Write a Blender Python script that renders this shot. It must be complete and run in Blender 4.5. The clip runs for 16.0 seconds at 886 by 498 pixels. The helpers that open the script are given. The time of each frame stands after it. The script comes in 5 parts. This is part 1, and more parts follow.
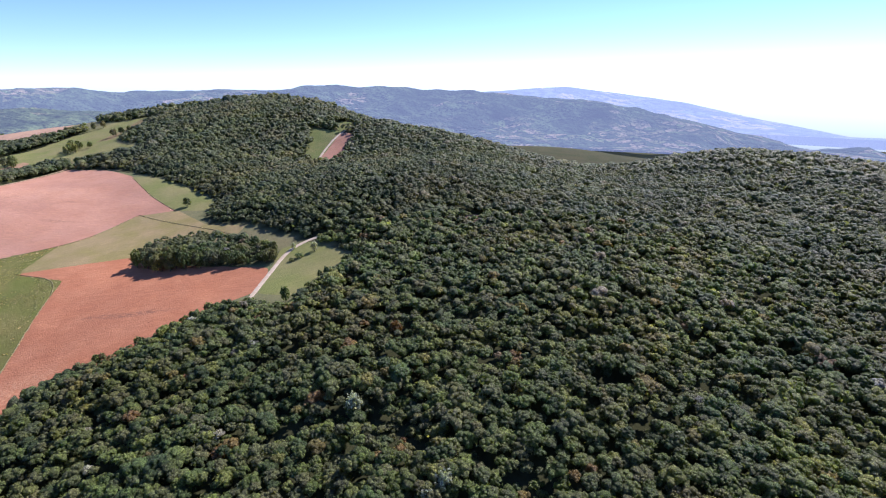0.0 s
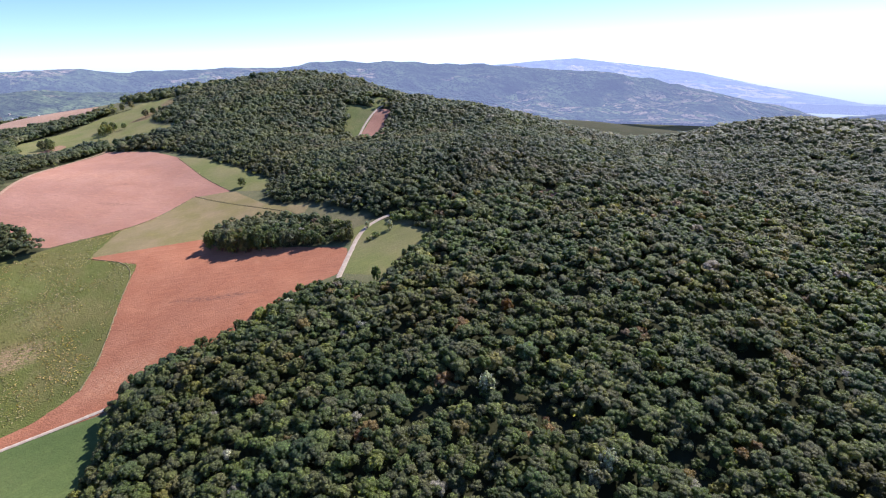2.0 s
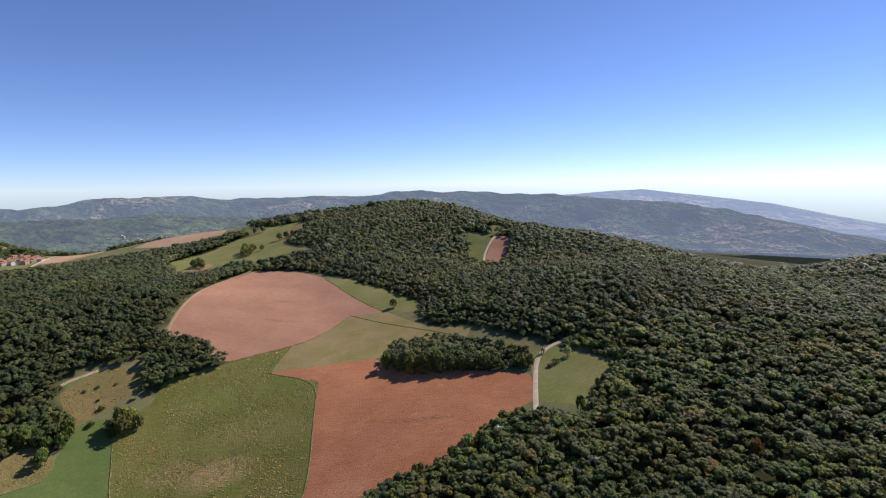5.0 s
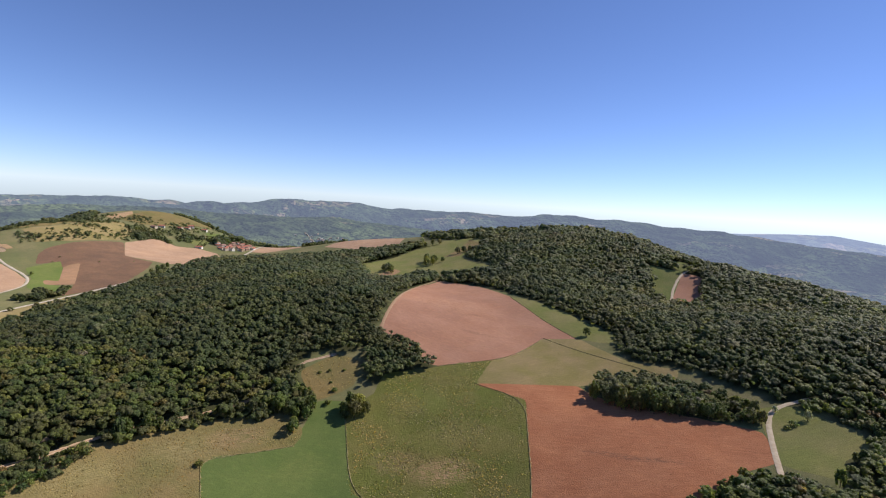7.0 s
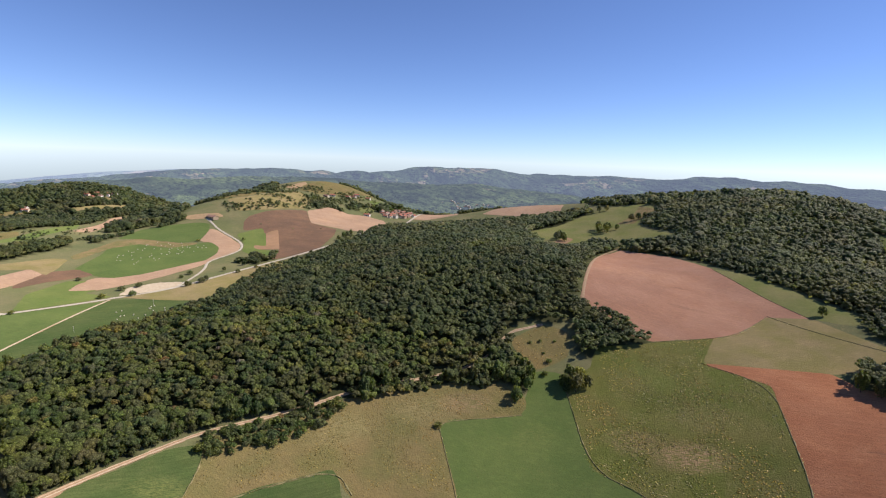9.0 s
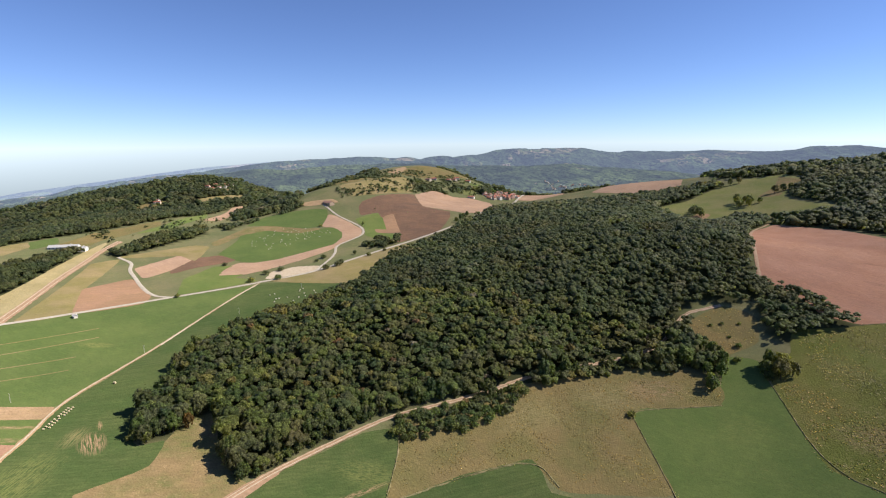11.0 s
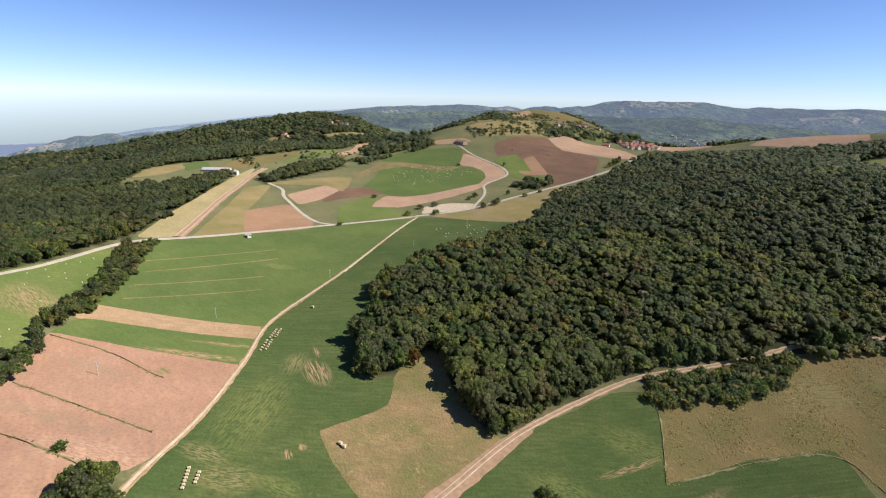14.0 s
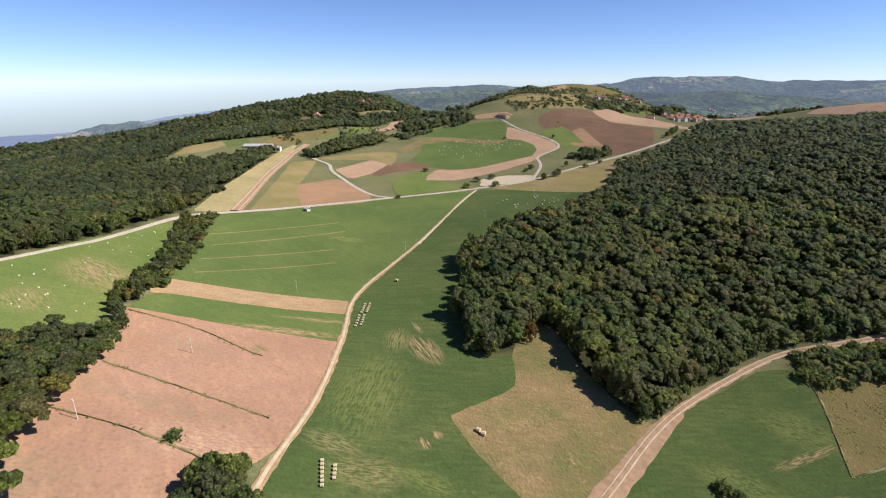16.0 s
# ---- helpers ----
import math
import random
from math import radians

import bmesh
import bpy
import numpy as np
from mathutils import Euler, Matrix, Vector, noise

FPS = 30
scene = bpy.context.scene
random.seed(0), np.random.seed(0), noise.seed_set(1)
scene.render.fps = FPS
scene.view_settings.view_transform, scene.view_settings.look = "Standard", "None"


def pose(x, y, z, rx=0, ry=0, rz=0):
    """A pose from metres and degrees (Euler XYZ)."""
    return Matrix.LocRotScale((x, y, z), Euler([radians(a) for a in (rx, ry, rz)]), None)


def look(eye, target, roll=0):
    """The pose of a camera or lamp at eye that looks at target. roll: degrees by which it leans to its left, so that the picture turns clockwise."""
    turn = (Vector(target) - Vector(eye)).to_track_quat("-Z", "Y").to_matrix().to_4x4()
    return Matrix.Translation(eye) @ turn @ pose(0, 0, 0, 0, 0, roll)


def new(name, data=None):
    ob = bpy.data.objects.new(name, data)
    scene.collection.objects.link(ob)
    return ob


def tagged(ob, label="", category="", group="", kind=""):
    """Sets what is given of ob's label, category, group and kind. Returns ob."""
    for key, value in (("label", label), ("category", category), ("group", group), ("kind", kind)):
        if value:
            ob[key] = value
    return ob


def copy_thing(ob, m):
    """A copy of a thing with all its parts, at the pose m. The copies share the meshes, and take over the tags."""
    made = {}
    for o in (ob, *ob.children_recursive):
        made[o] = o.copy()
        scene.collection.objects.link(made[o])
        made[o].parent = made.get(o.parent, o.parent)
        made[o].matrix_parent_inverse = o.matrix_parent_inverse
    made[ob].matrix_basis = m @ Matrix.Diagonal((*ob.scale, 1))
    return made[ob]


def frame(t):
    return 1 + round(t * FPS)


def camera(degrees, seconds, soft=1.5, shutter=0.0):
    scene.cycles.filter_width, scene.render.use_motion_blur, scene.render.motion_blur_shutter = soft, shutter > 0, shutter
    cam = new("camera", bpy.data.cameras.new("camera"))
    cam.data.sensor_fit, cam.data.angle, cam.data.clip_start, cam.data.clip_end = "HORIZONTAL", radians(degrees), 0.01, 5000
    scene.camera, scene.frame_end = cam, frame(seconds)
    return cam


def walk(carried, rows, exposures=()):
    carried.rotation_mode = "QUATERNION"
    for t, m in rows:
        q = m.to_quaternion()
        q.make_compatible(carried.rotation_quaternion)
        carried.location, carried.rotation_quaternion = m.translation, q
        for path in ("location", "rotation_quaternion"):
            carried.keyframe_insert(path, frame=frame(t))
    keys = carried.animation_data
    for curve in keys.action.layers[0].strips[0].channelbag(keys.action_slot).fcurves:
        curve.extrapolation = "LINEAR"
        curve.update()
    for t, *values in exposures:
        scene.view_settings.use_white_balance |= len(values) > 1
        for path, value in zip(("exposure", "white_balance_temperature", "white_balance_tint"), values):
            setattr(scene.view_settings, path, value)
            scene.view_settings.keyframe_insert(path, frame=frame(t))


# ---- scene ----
cam = camera(80.6, 16.0, soft=1.15)
PATH = [
    (0, (74.0, -70.8, 142.0), (44.90, 19.71, 110.90), -0.29),
    (0.5, (59.6, -72.8, 141.1), (30.56, 17.13, 108.44), -0.52),
    (1, (45.0, -75.2, 140.5), (15.96, 14.29, 106.76), -0.66),
    (1.5, (30.2, -78.4, 140.2), (0.93, 10.73, 105.55), -1.07),
    (2, (15.2, -82.3, 140.4), (-14.02, 6.58, 105.17), -1.45),
    (2.5, (0.3, -86.7, 141.0), (-30.14, 2.37, 107.22), -2.15),
    (3, (-14.5, -91.7, 141.8), (-46.59, -1.91, 111.46), -2.65),
    (3.5, (-29.7, -97.5, 142.7), (-63.10, -6.83, 117.01), -2.78),
    (4, (-45.0, -104.4, 143.6), (-79.77, -12.92, 122.99), -2.53),
    (4.5, (-60.2, -112.2, 144.5), (-96.99, -20.65, 128.57), -1.95),
    (5, (-74.8, -121.0, 145.4), (-115.17, -30.39, 133.05), -1.12),
    (5.5, (-88.6, -130.8, 146.2), (-134.28, -42.39, 136.03), -0.11),
    (6, (-101.6, -141.4, 146.9), (-153.62, -56.49, 137.60), 1.07),
    (6.5, (-114.5, -152.7, 147.4), (-171.97, -71.36, 138.64), 2.51),
    (7, (-128.6, -164.4, 147.9), (-191.24, -86.94, 138.78), 3.54),
    (7.5, (-144.0, -175.8, 148.2), (-211.15, -102.46, 137.13), 4.11),
    (8, (-160.0, -186.5, 147.8), (-231.56, -118.01, 134.49), 4.12),
    (8.5, (-175.9, -197.2, 146.7), (-251.01, -133.00, 131.27), 3.35),
    (9, (-191.6, -208.4, 144.8), (-269.89, -148.39, 128.11), 2.04),
    (9.5, (-206.9, -220.0, 142.4), (-287.66, -163.74, 124.93), 0.75),
    (10, (-221.8, -231.9, 139.6), (-304.53, -178.69, 121.57), -0.21),
    (10.5, (-236.7, -243.9, 136.4), (-320.87, -193.30, 117.76), -0.67),
    (11, (-251.5, -255.7, 132.9), (-337.04, -207.76, 113.29), -0.63),
    (11.5, (-266.6, -267.2, 129.1), (-353.34, -222.10, 108.08), -0.18),
    (12, (-282.0, -278.0, 124.8), (-369.84, -235.87, 102.20), 0.49),
    (12.5, (-297.4, -288.3, 119.7), (-386.01, -248.49, 95.96), 1.07),
    (13, (-312.1, -298.2, 114.2), (-401.47, -260.69, 89.46), 1.34),
    (13.5, (-325.3, -307.4, 108.9), (-414.97, -271.78, 82.67), 1.35),
    (14, (-337.3, -316.1, 103.8), (-427.36, -282.69, 75.89), 1.12),
    (14.5, (-348.3, -324.3, 98.9), (-438.61, -292.62, 69.93), 0.83),
    (15, (-358.4, -332.1, 94.0), (-449.08, -301.74, 64.74), 0.41),
    (15.5, (-367.5, -339.5, 89.3), (-458.13, -309.59, 59.50), 0.15),
    (16, (-376.1, -347.0, 85.1), (-466.41, -316.95, 54.47), -0.24),
]
walk(cam, [(t, look(eye, target, roll)) for t, eye, target, roll in PATH],
     exposures=[(0, 1.15, 5850, 27), (3, 1.1, 5900, 26), (5.5, 0.45, 6750, 17), (7, 0.57, 6750, 17), (9, 0.6, 6750, 16), (12.5, 0.55, 6650, 14), (16, 0.52, 6650, 14)])

# ---- world, sun ----
SUN_AZ, SUN_EL = radians(30), radians(44)
world = bpy.data.worlds.new("sky")
scene.world = world
world.use_nodes = True
wn = world.node_tree.nodes
sky = wn.new("ShaderNodeTexSky")
sky.sky_type, sky.sun_disc = "NISHITA", False
sky.sun_elevation, sky.sun_rotation = SUN_EL, SUN_AZ
sky.altitude, sky.air_density, sky.dust_density, sky.ozone_density = 900, 0.7, 0.0, 5.5
tint = wn.new("ShaderNodeMix")
tint.data_type, tint.blend_type = "RGBA", "MULTIPLY"
tint.inputs[0].default_value, tint.inputs[7].default_value = 1.0, (0.93, 0.98, 1.13, 1)
world.node_tree.links.new(sky.outputs[0], tint.inputs[6])
world.node_tree.links.new(tint.outputs[2], wn["Background"].inputs[0])
wn["Background"].inputs[1].default_value = 0.09
sun = new("sun", bpy.data.lights.new("sun", "SUN"))
sun.data.energy, sun.data.angle, sun.data.color = 5.0, radians(0.5), (1.0, 0.955, 0.87)
to_sun = Vector((math.sin(SUN_AZ) * math.cos(SUN_EL), math.cos(SUN_AZ) * math.cos(SUN_EL), math.sin(SUN_EL)))
sun.matrix_world = look(to_sun * 500, (0, 0, 0))


# ---- materials ----
def material(name, rough=0.9, spec=0.2):
    m = bpy.data.materials.new(name)
    m.use_nodes = True
    n, l = m.node_tree.nodes, m.node_tree.links
    b = n["Principled BSDF"]
    b.inputs["Roughness"].default_value = rough
    b.inputs["Specular IOR Level"].default_value = spec
    b.inputs["Diffuse Roughness"].default_value = 0.6
    return m, n, l, b


def mix(n, l, a, b, fac, mode="MIX"):
    x = n.new("ShaderNodeMix")
    x.data_type, x.blend_type = "RGBA", mode
    for sock, v in ((x.inputs[0], fac), (x.inputs[6], a), (x.inputs[7], b)):
        if isinstance(v, bpy.types.NodeSocket):
            l.new(v, sock)
        elif isinstance(v, (int, float)):
            sock.default_value = v
        else:
            sock.default_value = (*v, 1)
    return x.outputs[2]


def noise_fac(n, l, scale, lo=0.35, hi=0.65, detail=4.0, vec=None, stretch=None, turn=0.0):
    """A noise of a size in metres, as a factor from 0 to 1."""
    if vec is None:
        vec = n.new("ShaderNodeNewGeometry").outputs["Position"]
    if stretch:
        mp = n.new("ShaderNodeMapping")
        mp.inputs["Rotation"].default_value = (0, 0, -radians(turn))
        l.new(vec, mp.inputs[0])
        mq = n.new("ShaderNodeMapping")
        mq.inputs["Scale"].default_value = (1 / stretch, 1, 1)
        l.new(mp.outputs[0], mq.inputs[0])
        vec = mq.outputs[0]
    t = n.new("ShaderNodeTexNoise")
    t.inputs["Scale"].default_value, t.inputs["Detail"].default_value = 1 / scale, detail
    l.new(vec, t.inputs["Vector"])
    r = n.new("ShaderNodeMapRange")
    r.inputs[1].default_value, r.inputs[2].default_value = lo, hi
    l.new(t.outputs[0], r.inputs[0])
    return r.outputs[0]


def bump(n, l, b, height, strength=0.5, distance=0.3):
    x = n.new("ShaderNodeBump")
    x.inputs["Strength"].default_value, x.inputs["Distance"].default_value = strength, distance
    l.new(height, x.inputs["Height"])
    l.new(x.outputs[0], b.inputs["Normal"])


def worn(n, l, x, y, long, wide, lie, amount):
    """How far a worn patch of ground shows: full at its middle, broken into streaks and gone at its rim."""
    place = n.new("ShaderNodeMapping")
    place.vector_type = "TEXTURE"
    place.inputs["Location"].default_value = (x, y, 0)
    place.inputs["Rotation"].default_value = (0, 0, radians(lie))
    place.inputs["Scale"].default_value = (long / 2, wide / 2, 1e6)
    l.new(n.new("ShaderNodeNewGeometry").outputs["Position"], place.inputs[0])
    far = n.new("ShaderNodeVectorMath")
    far.operation = "LENGTH"
    l.new(place.outputs[0], far.inputs[0])
    edge = n.new("ShaderNodeMapRange")
    edge.inputs[1].default_value, edge.inputs[2].default_value = 1.15, 0.45
    l.new(far.outputs["Value"], edge.inputs[0])
    streak = noise_fac(n, l, 0.6, 0.42, 0.58, 5, stretch=11, turn=lie)
    f = n.new("ShaderNodeMath")
    f.operation = "MULTIPLY"
    l.new(edge.outputs[0], f.inputs[0]), l.new(streak, f.inputs[1])
    g = n.new("ShaderNodeMath")
    g.operation = "MULTIPLY"
    g.inputs[1].default_value = amount
    l.new(f.outputs[0], g.inputs[0])
    return g.outputs[0]


DRYROW, DRYGRASS, FADED, DAMP = (0.33, 0.22, 0.13), (0.24, 0.20, 0.095), (0.17, 0.18, 0.062), (0.16, 0.09, 0.06)


def field_mat(name, base, other, dry, turn=0.0, big=26.0, fine=1.6, rows=0.35, dryness=0.5, relief=0.5, spots=(), clods=0.0, shady_litter=False):
    """A field's surface: base and other in large drifts, dry in small tufts, and drill rows along turn (degrees from +x)."""
    m, n, l, b = material(name, 1.0, 0.04)
    c = mix(n, l, base, other, noise_fac(n, l, big, 0.38, 0.64, 5))
    tuft = noise_fac(n, l, fine, 0.5, 0.72, 5)
    patch = noise_fac(n, l, big * 0.45, 0.46, 0.66, 4)
    f = n.new("ShaderNodeMath")
    f.operation = "MULTIPLY"
    l.new(tuft, f.inputs[0]), l.new(patch, f.inputs[1])
    g = n.new("ShaderNodeMath")
    g.operation = "MULTIPLY"
    g.inputs[1].default_value = dryness
    l.new(f.outputs[0], g.inputs[0])
    c = mix(n, l, c, dry, g.outputs[0])
    row = noise_fac(n, l, 1.3, 0.35, 0.65, 2, stretch=40, turn=turn)
    rowf = n.new("ShaderNodeMath")
    rowf.operation = "MULTIPLY"
    rowf.inputs[1].default_value = rows
    l.new(row, rowf.inputs[0])
    c = mix(n, l, c, tuple(v * 0.72 for v in base), rowf.outputs[0])
    for x, y, long, wide, lie, colour, amount in spots:
        c = mix(n, l, c, colour, worn(n, l, x, y, long, wide, lie, amount))
    if clods:
        c = mix(n, l, c, tuple(v * (1 - clods) for v in base), noise_fac(n, l, 1.3, 0.62, 0.72, 4, stretch=2.2, turn=turn + 40))
    c = mix(n, l, c, (0.78, 0.78, 0.78), noise_fac(n, l, 1.1, 0.45, 0.75, 6), "MULTIPLY")
    c = mix(n, l, c, (1.16, 1.15, 1.1), noise_fac(n, l, 2.3, 0.5, 0.72, 5, stretch=3, turn=turn), "MULTIPLY")
    c = mix(n, l, c, (1.12, 1.1, 1.06), noise_fac(n, l, 70, 0.4, 0.62, 3), "MULTIPLY")
    # leaf litter, its colour also carrying the shade under the crowns
    if shady_litter:
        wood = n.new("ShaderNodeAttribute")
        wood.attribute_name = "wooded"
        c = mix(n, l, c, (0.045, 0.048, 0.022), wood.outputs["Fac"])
    l.new(c, b.inputs["Base Color"])
    bump(n, l, b, noise_fac(n, l, 0.9, 0.2, 0.8, 5), relief, 0.4)
    return m


def leaf_mat(name, ramp, islands=True, size=1.0, lo=0.75, hi=1.25, crisp=1.0, shade=0.68):
    """Foliage whose hue varies from crown to crown, with lighter and darker sprays."""
    m, n, l, b = material(name, 0.5, 0.35)
    b.inputs["Diffuse Roughness"].default_value = 0.0
    tuft = n.new("ShaderNodeNewGeometry").outputs["Random Per Island"]
    if islands:
        crown = n.new("ShaderNodeAttribute")
        crown.attribute_name = "tone"
        rnd = crown.outputs["Fac"]
    else:
        rnd = n.new("ShaderNodeObjectInfo").outputs["Random"]
    r = n.new("ShaderNodeValToRGB")
    e = r.color_ramp.elements
    e[0].position, e[0].color = ramp[0][0], (*ramp[0][1], 1)
    e[1].position, e[1].color = ramp[-1][0], (*ramp[-1][1], 1)
    for p, c in ramp[1:-1]:
        e.new(p).color = (*c, 1)
    l.new(rnd, r.inputs[0])
    c = mix(n, l, r.outputs[0], (1.3, 1.28, 1.15), noise_fac(n, l, 90, 0.42, 0.68, 2), "MULTIPLY")
    light = n.new("ShaderNodeMapRange")
    light.inputs[3].default_value, light.inputs[4].default_value = lo, hi
    l.new(tuft, light.inputs[0])
    tone = n.new("ShaderNodeCombineColor")
    for k in range(3):
        l.new(light.outputs[0], tone.inputs[k])
    c = mix(n, l, c, tone.outputs[0], 1.0, "MULTIPLY")
    c = mix(n, l, c, (0.84, 0.93, 1.0), noise_fac(n, l, 38, 0.5, 0.62, 3), "MULTIPLY")
    c = mix(n, l, c, (1.12, 0.98, 0.92), noise_fac(n, l, 61, 0.5, 0.62, 3), "MULTIPLY")
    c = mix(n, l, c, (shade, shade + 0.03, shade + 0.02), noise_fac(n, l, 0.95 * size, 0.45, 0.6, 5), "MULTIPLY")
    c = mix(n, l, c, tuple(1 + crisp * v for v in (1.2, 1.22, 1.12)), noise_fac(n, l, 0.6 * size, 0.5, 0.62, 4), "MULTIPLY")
    l.new(c, b.inputs["Base Color"])
    bump(n, l, b, noise_fac(n, l, 0.5 * size, 0.25, 0.75, 5), 1.0, 1.0 * size)
    thin = n.new("ShaderNodeBsdfTranslucent")
    l.new(mix(n, l, c, (1.55, 1.55, 0.95), 1.0, "MULTIPLY"), thin.inputs[0])
    both = n.new("ShaderNodeMixShader")
    both.inputs[0].default_value = 0.5
    l.new(b.outputs[0], both.inputs[1])
    l.new(thin.outputs[0], both.inputs[2])
    l.new(both.outputs[0], n["Material Output"].inputs[0])
    return m


def plain_mat(name, base, other, scale=1.0, rough=0.85, relief=0.3, spec=0.3):
    m, n, l, b = material(name, rough, spec)
    c = mix(n, l, base, other, noise_fac(n, l, scale, 0.35, 0.68, 5))
    l.new(c, b.inputs["Base Color"])
    bump(n, l, b, noise_fac(n, l, scale * 0.3, 0.2, 0.8, 4), relief, 0.1)
    return m


def distance_mat(name, wood, field, haze, amount, size, rare=0.5):
    """Backdrop of far wooded country with fields; its emission stands in for haze."""
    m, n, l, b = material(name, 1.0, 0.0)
    bend = n.new("ShaderNodeMapping")
    bend.inputs["Scale"].default_value = (1 / size, 1.7 / size, 0)
    bend.inputs["Rotation"].default_value = (0, 0, 0.6)
    l.new(n.new("ShaderNodeNewGeometry").outputs["Position"], bend.inputs[0])
    plot = n.new("ShaderNodeTexVoronoi")
    plot.inputs["Scale"].default_value = 1.0
    l.new(bend.outputs[0], plot.inputs["Vector"])
    sep = n.new("ShaderNodeSeparateColor")
    l.new(plot.outputs["Color"], sep.inputs[0])
    crop = n.new("ShaderNodeValToRGB")
    crop.color_ramp.interpolation = "CONSTANT"
    e = crop.color_ramp.elements
    e[0].color, e[1].position, e[1].color = (*wood, 1), 0.42, (*field, 1)
    for p, k in ((0.56, (0.09, 0.125, 0.05)), (0.70, (0.19, 0.16, 0.095)), (0.82, (0.12, 0.13, 0.055)), (0.92, (0.22, 0.18, 0.115))):
        e.new(p).color = (*k, 1)
    l.new(sep.outputs[0], crop.inputs[0])
    part_xyz = n.new("ShaderNodeSeparateXYZ")
    l.new(n.new("ShaderNodeNewGeometry").outputs["Position"], part_xyz.inputs[0])
    low = n.new("ShaderNodeMapRange")
    low.inputs[1].default_value, low.inputs[2].default_value = -50, -115
    l.new(part_xyz.outputs[2], low.inputs[0])
    open_land = mix(n, l, noise_fac(n, l, size * 6, rare, rare + 0.05, 6), noise_fac(n, l, size * 5, 0.44, 0.5, 5), low.outputs[0])
    # woods vary in tone; these drifts also stand in for relief shading
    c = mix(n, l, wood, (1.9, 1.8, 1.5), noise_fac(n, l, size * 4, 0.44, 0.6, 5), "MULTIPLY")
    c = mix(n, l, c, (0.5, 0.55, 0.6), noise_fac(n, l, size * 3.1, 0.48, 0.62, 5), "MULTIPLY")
    c = mix(n, l, c, crop.outputs[0], open_land)
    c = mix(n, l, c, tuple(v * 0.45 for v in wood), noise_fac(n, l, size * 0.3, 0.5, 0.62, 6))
    l.new(c, b.inputs["Base Color"])
    bump(n, l, b, noise_fac(n, l, 60, 0.25, 0.75, 7), 1.0, 26.0)
    # haze of the distance, added as a faint emission
    b.inputs["Emission Color"].default_value = (*haze, 1)
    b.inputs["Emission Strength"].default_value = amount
    return m


PINK = field_mat("pink_soil", (0.316, 0.170, 0.113), (0.356, 0.20, 0.137), (0.25, 0.18, 0.10), 20, rows=0.12, dryness=0.45, relief=0.35, clods=0.14, spots=(
    (-440, 290, 40, 7, 25, DAMP, 0.6), (-470, 330, 30, 6, 25, DAMP, 0.4), (-520, 330, 120, 60, 30, (0.43, 0.25, 0.16), 0.6)))
RED = field_mat("red_soil", (0.325, 0.138, 0.073), (0.365, 0.166, 0.09), (0.40, 0.22, 0.12), 25, rows=0.4, dryness=0.5, relief=0.6, clods=0.3, spots=(
    (-225, 175, 56, 7, 20, DAMP, 0.8), (-252, 168, 30, 6, 20, DAMP, 0.6), (-245, 105, 56, 30, 40, (0.42, 0.23, 0.13), 0.8)))
TILLED = field_mat("tan_pink_tilled_soil", (0.302, 0.178, 0.118), (0.335, 0.202, 0.138), (0.235, 0.185, 0.105), 15, rows=0.1, dryness=0.6, relief=0.3, clods=0.1, spots=(
    (-560, -357, 9, 6, 30, (0.13, 0.15, 0.05), 1.0), (-500, -368, 40, 16, 70, (0.41, 0.28, 0.19), 0.7), (-520, -385, 60, 9, 62, (0.24, 0.18, 0.115), 0.7), (-560, -380, 46, 10, 55, (0.25, 0.19, 0.12), 0.6), (-490, -410, 50, 20, 70, (0.22, 0.175, 0.105), 0.7), (-575, -345, 50, 5, 78, (0.40, 0.22, 0.14), 0.6)))
TANSOIL = field_mat("pale_tan_soil", (0.34, 0.225, 0.15), (0.385, 0.26, 0.175), (0.25, 0.19, 0.10), 30, rows=0.25, dryness=0.4, relief=0.6)
DARKSOIL = field_mat("dark_ploughed_soil", (0.15, 0.095, 0.065), (0.19, 0.115, 0.075), (0.10, 0.10, 0.05), 35, rows=0.3, relief=0.9)
BROWNSOIL = field_mat("brown_soil", (0.31, 0.19, 0.12), (0.27, 0.17, 0.10), (0.22, 0.19, 0.10), 70, rows=0.25, relief=0.7)
CROP = field_mat("green_crop", (0.060, 0.093, 0.031), (0.083, 0.107, 0.039), (0.20, 0.19, 0.08), 80, rows=0.5, dryness=0.25, relief=0.5, spots=(
    (-556, -295, 24, 13, 6, DRYROW, 1.0), (-566, -304, 24, 12, -20, DRYGRASS, 0.6), (-575, -293, 12, 3, 5, DRYROW, 0.8), (-500, -312, 5.5, 4, 0, DRYROW, 1.0), (-503.5, -306.5, 4, 3, 0, DRYROW, 1.0), (-528, -322, 60, 26, -25, FADED, 0.55),
    (-489, -331, 22, 14, 80, DRYGRASS, 0.65), (-501, -338, 18, 10, 60, DRYGRASS, 0.7), (-485, -316, 18, 10, 60, FADED, 0.55), (-469, -98, 44, 4, 84, DRYROW, 0.8), (-480, -178, 38, 3.5, 96, DRYROW, 0.8), (-450, -118, 34, 9, 80, DRYGRASS, 0.6), (-490, -170, 40, 18, 60, FADED, 0.5), (-475, -215, 30, 16, 60, FADED, 0.5), (-463, -196, 40, 5, 95, DRYROW, 0.8), (-461, -158, 5, 34, 10, DRYROW, 0.5), (-470, -222, 9, 6, 60, DRYROW, 1.0)))
